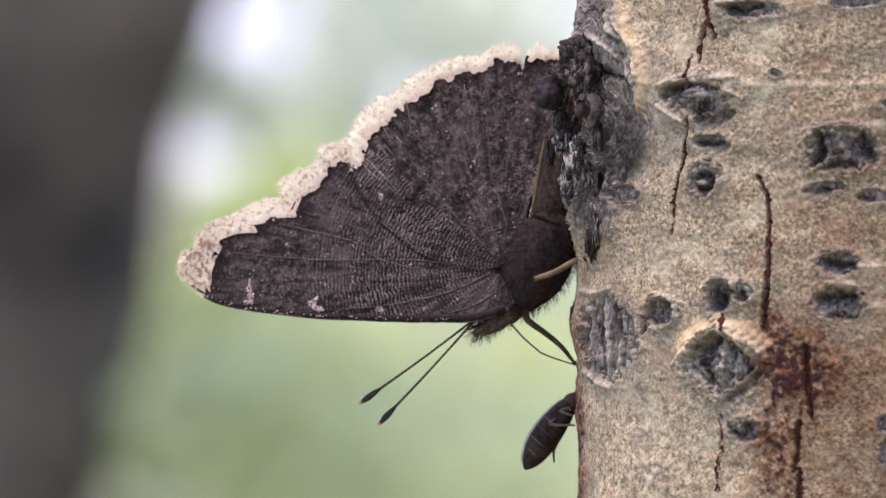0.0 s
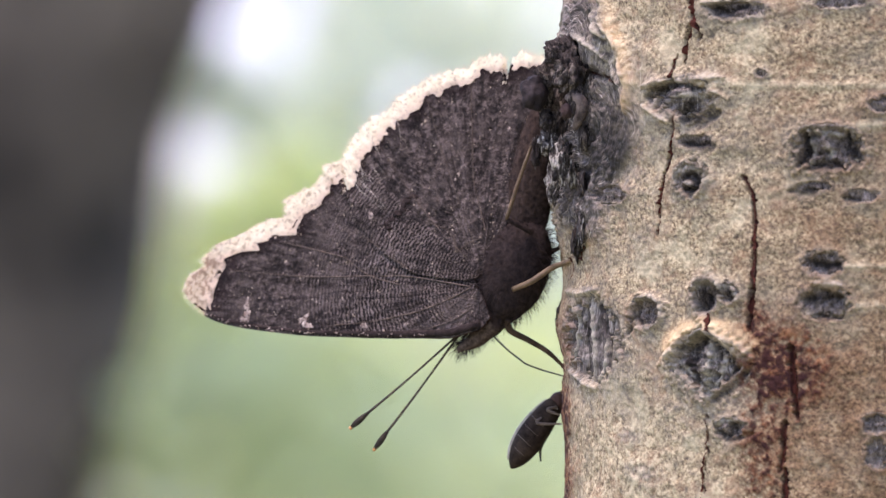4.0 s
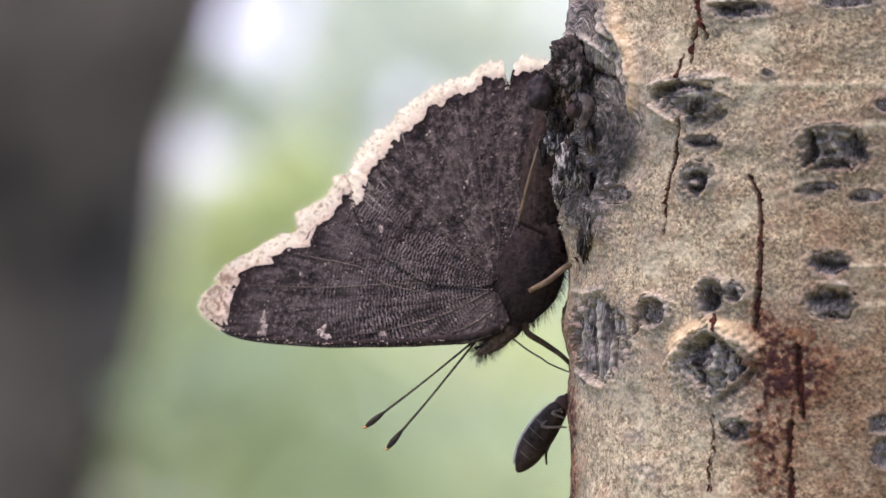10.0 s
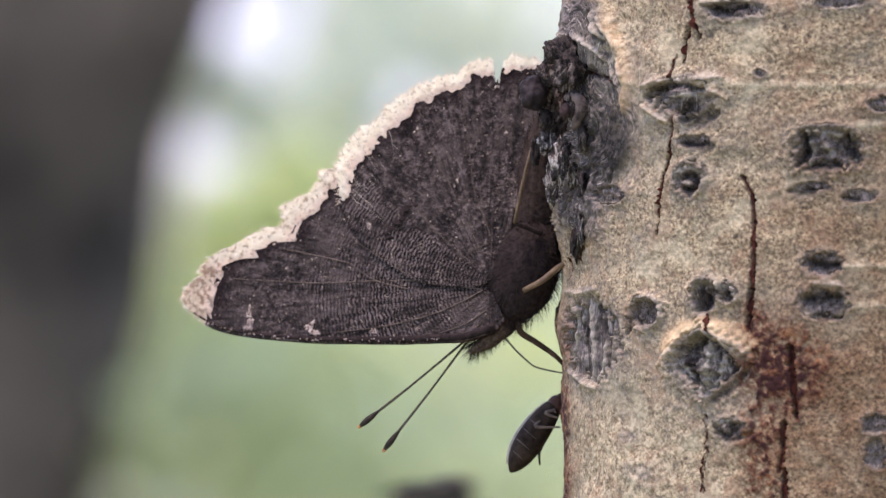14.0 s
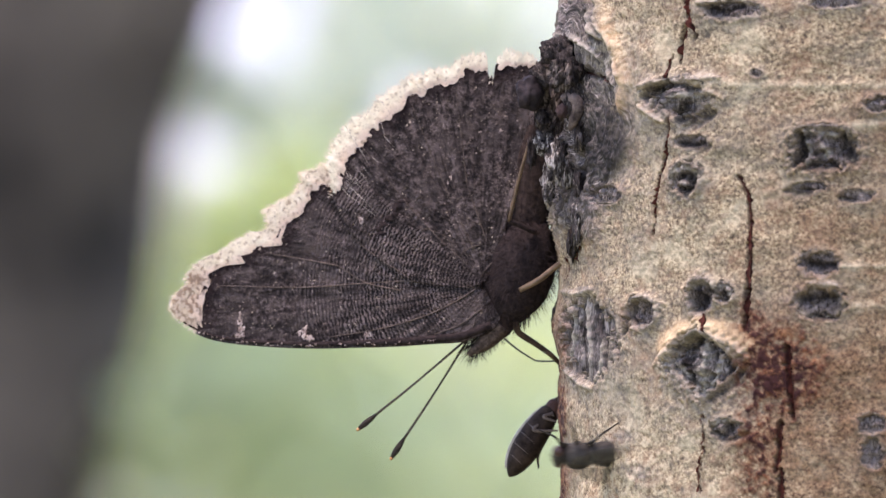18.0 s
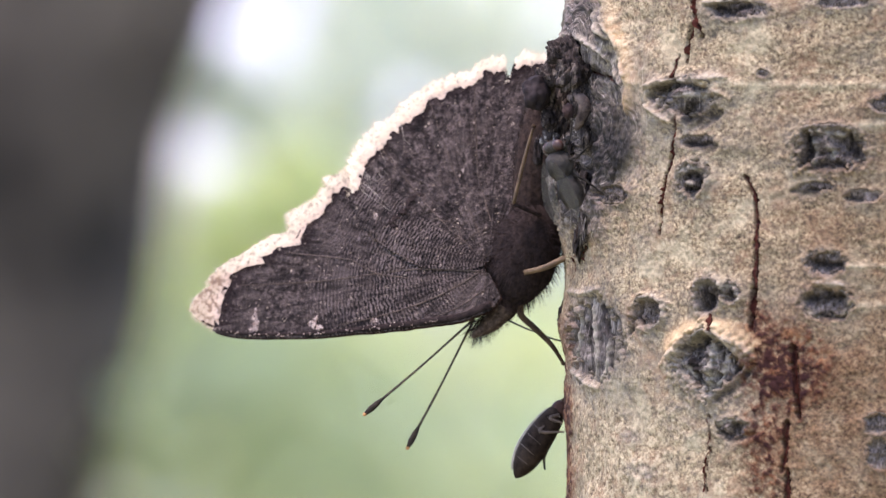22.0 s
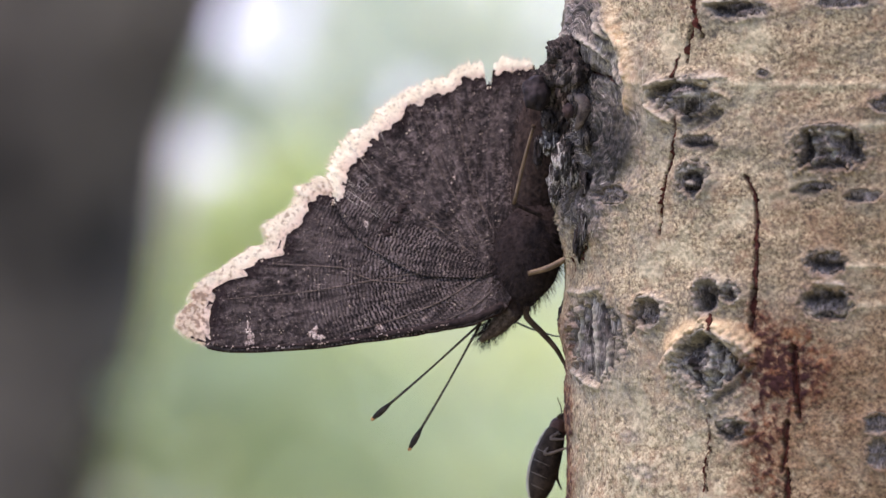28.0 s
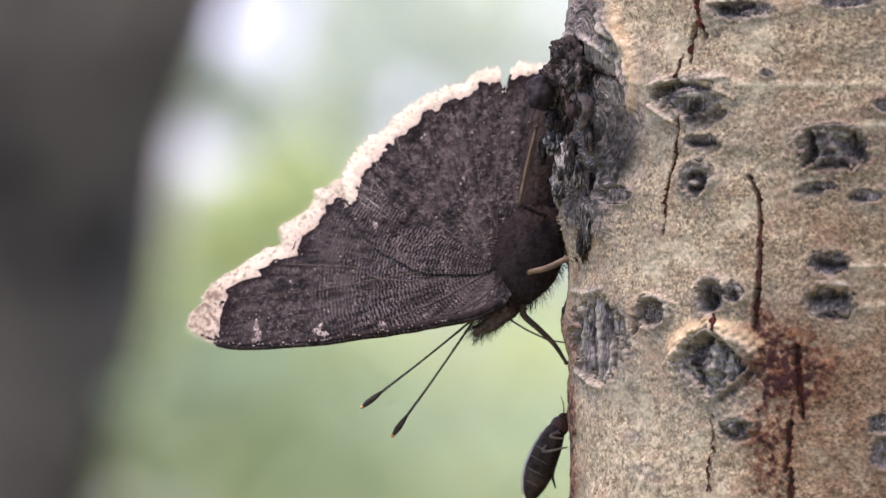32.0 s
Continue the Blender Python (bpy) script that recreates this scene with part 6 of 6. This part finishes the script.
# seconds; shift across and up in mm, lean in degrees of the beetle
BEETLE_ROWS = [
    (0, 1.93, 2.08, 35), (6, 2, 2.29, 35), (9, 1.8, 1.86, 34), (13, 1.8, 1.86, 34),
    (14.5, 1.8, 1.86, 34), (16.5, 1.96, 1.49, 33), (17.5, 1.89, 1.49, 33), (19, 1.89, 1.35, 33),
    (20.5, 1.88, 1.71, 34), (22, 1.89, 1.28, 33), (23, 1.77, 0.89, 31), (24, 1.57, 0.41, 29),
    (24.5, 1.27, 0.56, 22), (25.5, 1.13, 0.2, 22), (27.5, 0.86, -0.47, 17), (28, 0.78, -0.55, 16),
    (29, 0.72, -0.54, 17), (30, 0.7, -0.55, 16), (31, 0.26, -0.41, 11), (31.5, 0.35, -0.31, 12),
    (32, 0.77, -0.51, 22),
]
# seconds; slope of the proboscis and of its outer half in degrees, up positive
SIP = [(0, -45, -20), (1, -30, -30), (2, -56, -12), (3, -43, -22), (5, -55, -18), (6, -80, -14), (6.5, -50, -18), (7, -33, -23), (8, -46, -10), (9, -34, -24), (11, -35, -21), (13, -35, -23), (14.5, -51, -10), (16.5, -44, -8),
       (17, -36, -4), (18, -36, 2), (19, -36, 16), (19.5, -28, 2), (20, -23, -8), (23, -23, -15), (24, -25, -13), (30, -29, -8), (32, -29, -8)]
# seconds; place of the walking fly: across and up in mm, depth in mm, turn in its plane, turn to the bark
WALKER = [
    (0, 23.7, -49.43, -36, -60, -40), (16.9, 25.61, -42.46, -36, -80, -40), (17.2, 27.5, -29.2, -36, -70, -38), (17.3, 27.7, -28.1, -36, -25, -38), (17.4, 26.2, -25.9, -36, 10, -40),
    (17.5, 25.9, -26.4, -36, 45, -40), (17.6, 24.6, -26.4, -36, 75, -40), (17.7, 22.9, -26.4, -34, 155, -42), (17.8, 21.7, -26.1, -32, 128, -45), (17.9, 21.6, -26.2, -32, 115, -45),
    (18, 17.2, -25.7, -24, 92, -50), (18.1, 14.7, -26.1, -22, 80, -55), (18.2, 15, -26.4, -22, 85, -55), (18.3, 16.3, -26.6, -22, 95, -55), (18.4, 15, -36.53, -22, 130, -60),
    (18.6, 13.54, -56.42, -22, 100, -60), (19.4, 15, -56.42, -26, 50, -50), (20.1, 16.34, -46.26, -26, 0, -50), (20.3, 15.5, -30.8, -26, -5, -50), (20.4, 15.4, -28, -26, -5, -50),
    (20.5, 17.1, -23.5, -28, 0, -50), (20.6, 16.9, -20.2, -28, 6, -50), (20.7, 17.3, -16.2, -28, 5, -50), (20.9, 16.2, -7.6, -29, 5, -50), (21, 16.39, -8.8, -29, 10, -50), (21.1, 17.3, -3.9, -29, 5, -50),
    (21.2, 19, 1, -30, 20, -50), (21.4, 17.1, 5.8, -30, 25, -50), (21.6, 17, 5.8, -30, 15, -50), (21.8, 15.7, 8.2, -28, 25, -55),
    (22, 14.2, 10.4, -26, 20, -55), (22.5, 13.4, 11.3, -26, 50, -55), (22.8, 14.8, 9.6, -26, 20, -50), (23, 15.4, 14.4, -29, 12, -50),
    (23.1, 17.09, 17.53, -33, -15, -45), (23.2, 19.74, 22.38, -36, -20, -40), (23.35, 24.42, 38.47, -60, -20, -40), (23.7, 24.14, 78.24, -60, -20, -40),
    (32, 24.34, 78.24, -60, -20, -40),
]
FLYER = [
    (0, -74.33, -45.19, -60, 0, 0), (13.5, -21.49, -41.86, -260, -60, 20), (13.9, -11.75, -30.65, -260, -70, 30), (14, 0.06, -25.57, -260, -80, 30),
    (14.1, 11.87, -30.65, -260, -95, 30), (14.6, 7.18, -46.99, -200, -90, 30), (16.3, -62.85, -31.91, -40, 60, 30), (16.5, -47.9, -24.96, -40, -70, 30),
    (16.6, -40.25, -15.23, -40, -40, 30), (16.75, -33.65, -38.86, -40, -60, 30), (17.2, -33.65, -52.77, -40, 0, 0), (21.6, -14.29, -51.62, -160, -30, 20),
    (21.8, -8.87, -34.71, -160, -30, 20), (21.9, -6.64, -20.87, -160, -20, 25), (22, -4.08, -34.71, -160, -100, 20), (22.3, -1.67, -56.24, -40, -150, 0),
    (29, -12.79, -52.77, -40, 40, 20), (29.3, -20.63, -30.16, -120, 40, 20), (29.4, -24.25, -17.02, -120, 30, 30), (29.5, -24.91, -18.01, -120, -35, 40),
    (29.6, -31.15, -10.78, -120, 30, 30), (29.75, -47.58, -7.82, -120, 80, 30), (29.9, -68.41, -4.1, -40, 80, 30), (30.3, -34.8, -50.98, 10, 0, 0),
    (30.8, 9.42, -37.32, 10, 10, 30), (31, 9.64, -33.36, 10, -10, 30), (31.2, 10.14, -25.81, 10, -5, 30), (31.5, 12.82, -24.05, 12, 10, 40),
    (31.65, 11.95, -27.29, 12, 20, 40), (31.8, 10.14, -37.32, 10, 150, 40), (32, 8.7, -47.39, 10, 160, 40),
]


def glide(rows, t):
    ts = [r[0] for r in rows]
    return [float(np.interp(t, ts, [r[k] for r in rows])) for k in range(1, len(rows[0]))]


def on_tree(t):
    return glide(SWAY, t)[0] * MM


def turn_y(deg):
    return pose(0, 0, 0, 0, -deg, 0)


def motions():
    beat = [r[0] for r in SWAY]
    walk(aspen_tree, [(t, pose(TRUNK_X, 0, 0, 0, math.degrees(mm * MM / 1.5), 0)) for t, mm in SWAY])

    def body(t):
        dx, dz, turn = glide(BODY, t)
        return pose(HOME[0] + dx * MM, HOME[1], HOME[2] + dz * MM) @ turn_y(turn)

    walk(the_butterfly, [(t, pose(on_tree(t), 0, 0) @ body(t)) for t in beat])
    # both wings of a side lie in one leaning plane and turn in it about their roots; the hinge runs along the body
    hinge = Vector((0.40, 0, 0.92)).normalized()
    times = sorted({r[0] for r in WING_ROWS} | {r[0] for r in FLICKS} | {4.0, 4.5, 5.0, 15.0, 15.5, 16.0, 16.2, 26.0, 26.5, 27.0})

    def wing(t, far, hind):
        xf, zf, turn_f, xh, zh, turn_h, axis, lean = glide(WING_ROWS, t)
        near_open, far_open, far_turn = glide(FLICKS, t)
        plane = Matrix.Rotation(radians(-lean), 4, Vector((math.cos(radians(axis)), 0, math.sin(radians(axis)))))
        n = plane @ Vector((0, -1, 0))
        at = Vector((xh, WING_DEPTH, zh)) if hind else Vector((xf, WING_DEPTH - (n.x * (xf - xh) + n.z * (zf - zh)) / n.y, zf))
        at = pose(at.x * MM, at.y * MM, 1.5 + at.z * MM) @ plane @ turn_y((turn_h if hind else turn_f) + (far_turn if far else 0))
        return (pose(on_tree(t), 0, 0) @ body(t)).inverted() @ at @ Matrix.Rotation(radians(-far_open if far else near_open), 4, hinge)

    for far, pair in ((False, near_wings), (True, far_wings)):
        for hind, w in enumerate(pair):
            walk(w, [(t, wing(t, far, hind)) for t in times])
    root = Vector((-5.214, 0, -8.071)) * MM
    feel_times = [r[0] for r in FEELERS]
    for k, a in enumerate(antennae):
        y = (-0.8, 0.6)[k] * MM
        walk(a, [(t, pose(root.x, y, root.z) @ turn_y(-glide(FEELERS, t)[k] - glide(BODY, t)[2])) for t in feel_times])
    for l, (hip, pts, _, _) in zip(legs, LEGS):
        hip, foot = Vector(hip) * MM, Vector(pts[-1]) * MM
        hold = Vector(HOME) + hip + foot
        rows = []
        for t in beat:
            want = body(t).inverted() @ hold - hip
            spin = math.degrees(math.atan2(want.z, want.x) - math.atan2(foot.z, foot.x))
            rows.append((t, pose(*hip) @ turn_y((spin + 180) % 360 - 180)))
        walk(l, rows)
    mouth = Vector((-1.214, 0.2, -8.357)) * MM
    walk(proboscis, [(t, pose(*mouth) @ turn_y(a - glide(BODY, t)[2])) for t, a, _ in SIP])
    walk(proboscis.children[0], [(t, pose(5.0 * MM, 0, 0) @ turn_y(b - a)) for t, a, b in SIP])
    walk(the_beetle, [(t, pose(BEETLE_HOME[0] + on_tree(t) + glide(BEETLE_ROWS, t)[0] * MM, 0.0035, BEETLE_HOME[2] + glide(BEETLE_ROWS, t)[1] * MM)
                      @ turn_y(-glide(BEETLE_ROWS, t)[2])) for t in beat])
    walk(walker, [(t, pose(x * MM + on_tree(t), y * MM, 1.5 + z * MM) @ turn_y(turn) @ pose(0, 0, 0, 0, 0, bark)) for t, x, z, y, turn, bark in WALKER])
    walk(flyer, [(t, pose(x * MM, y * MM, 1.5 + z * MM) @ turn_y(turn) @ pose(0, 0, 0, 0, 0, bark)) for t, x, z, y, turn, bark in FLYER])


motions()
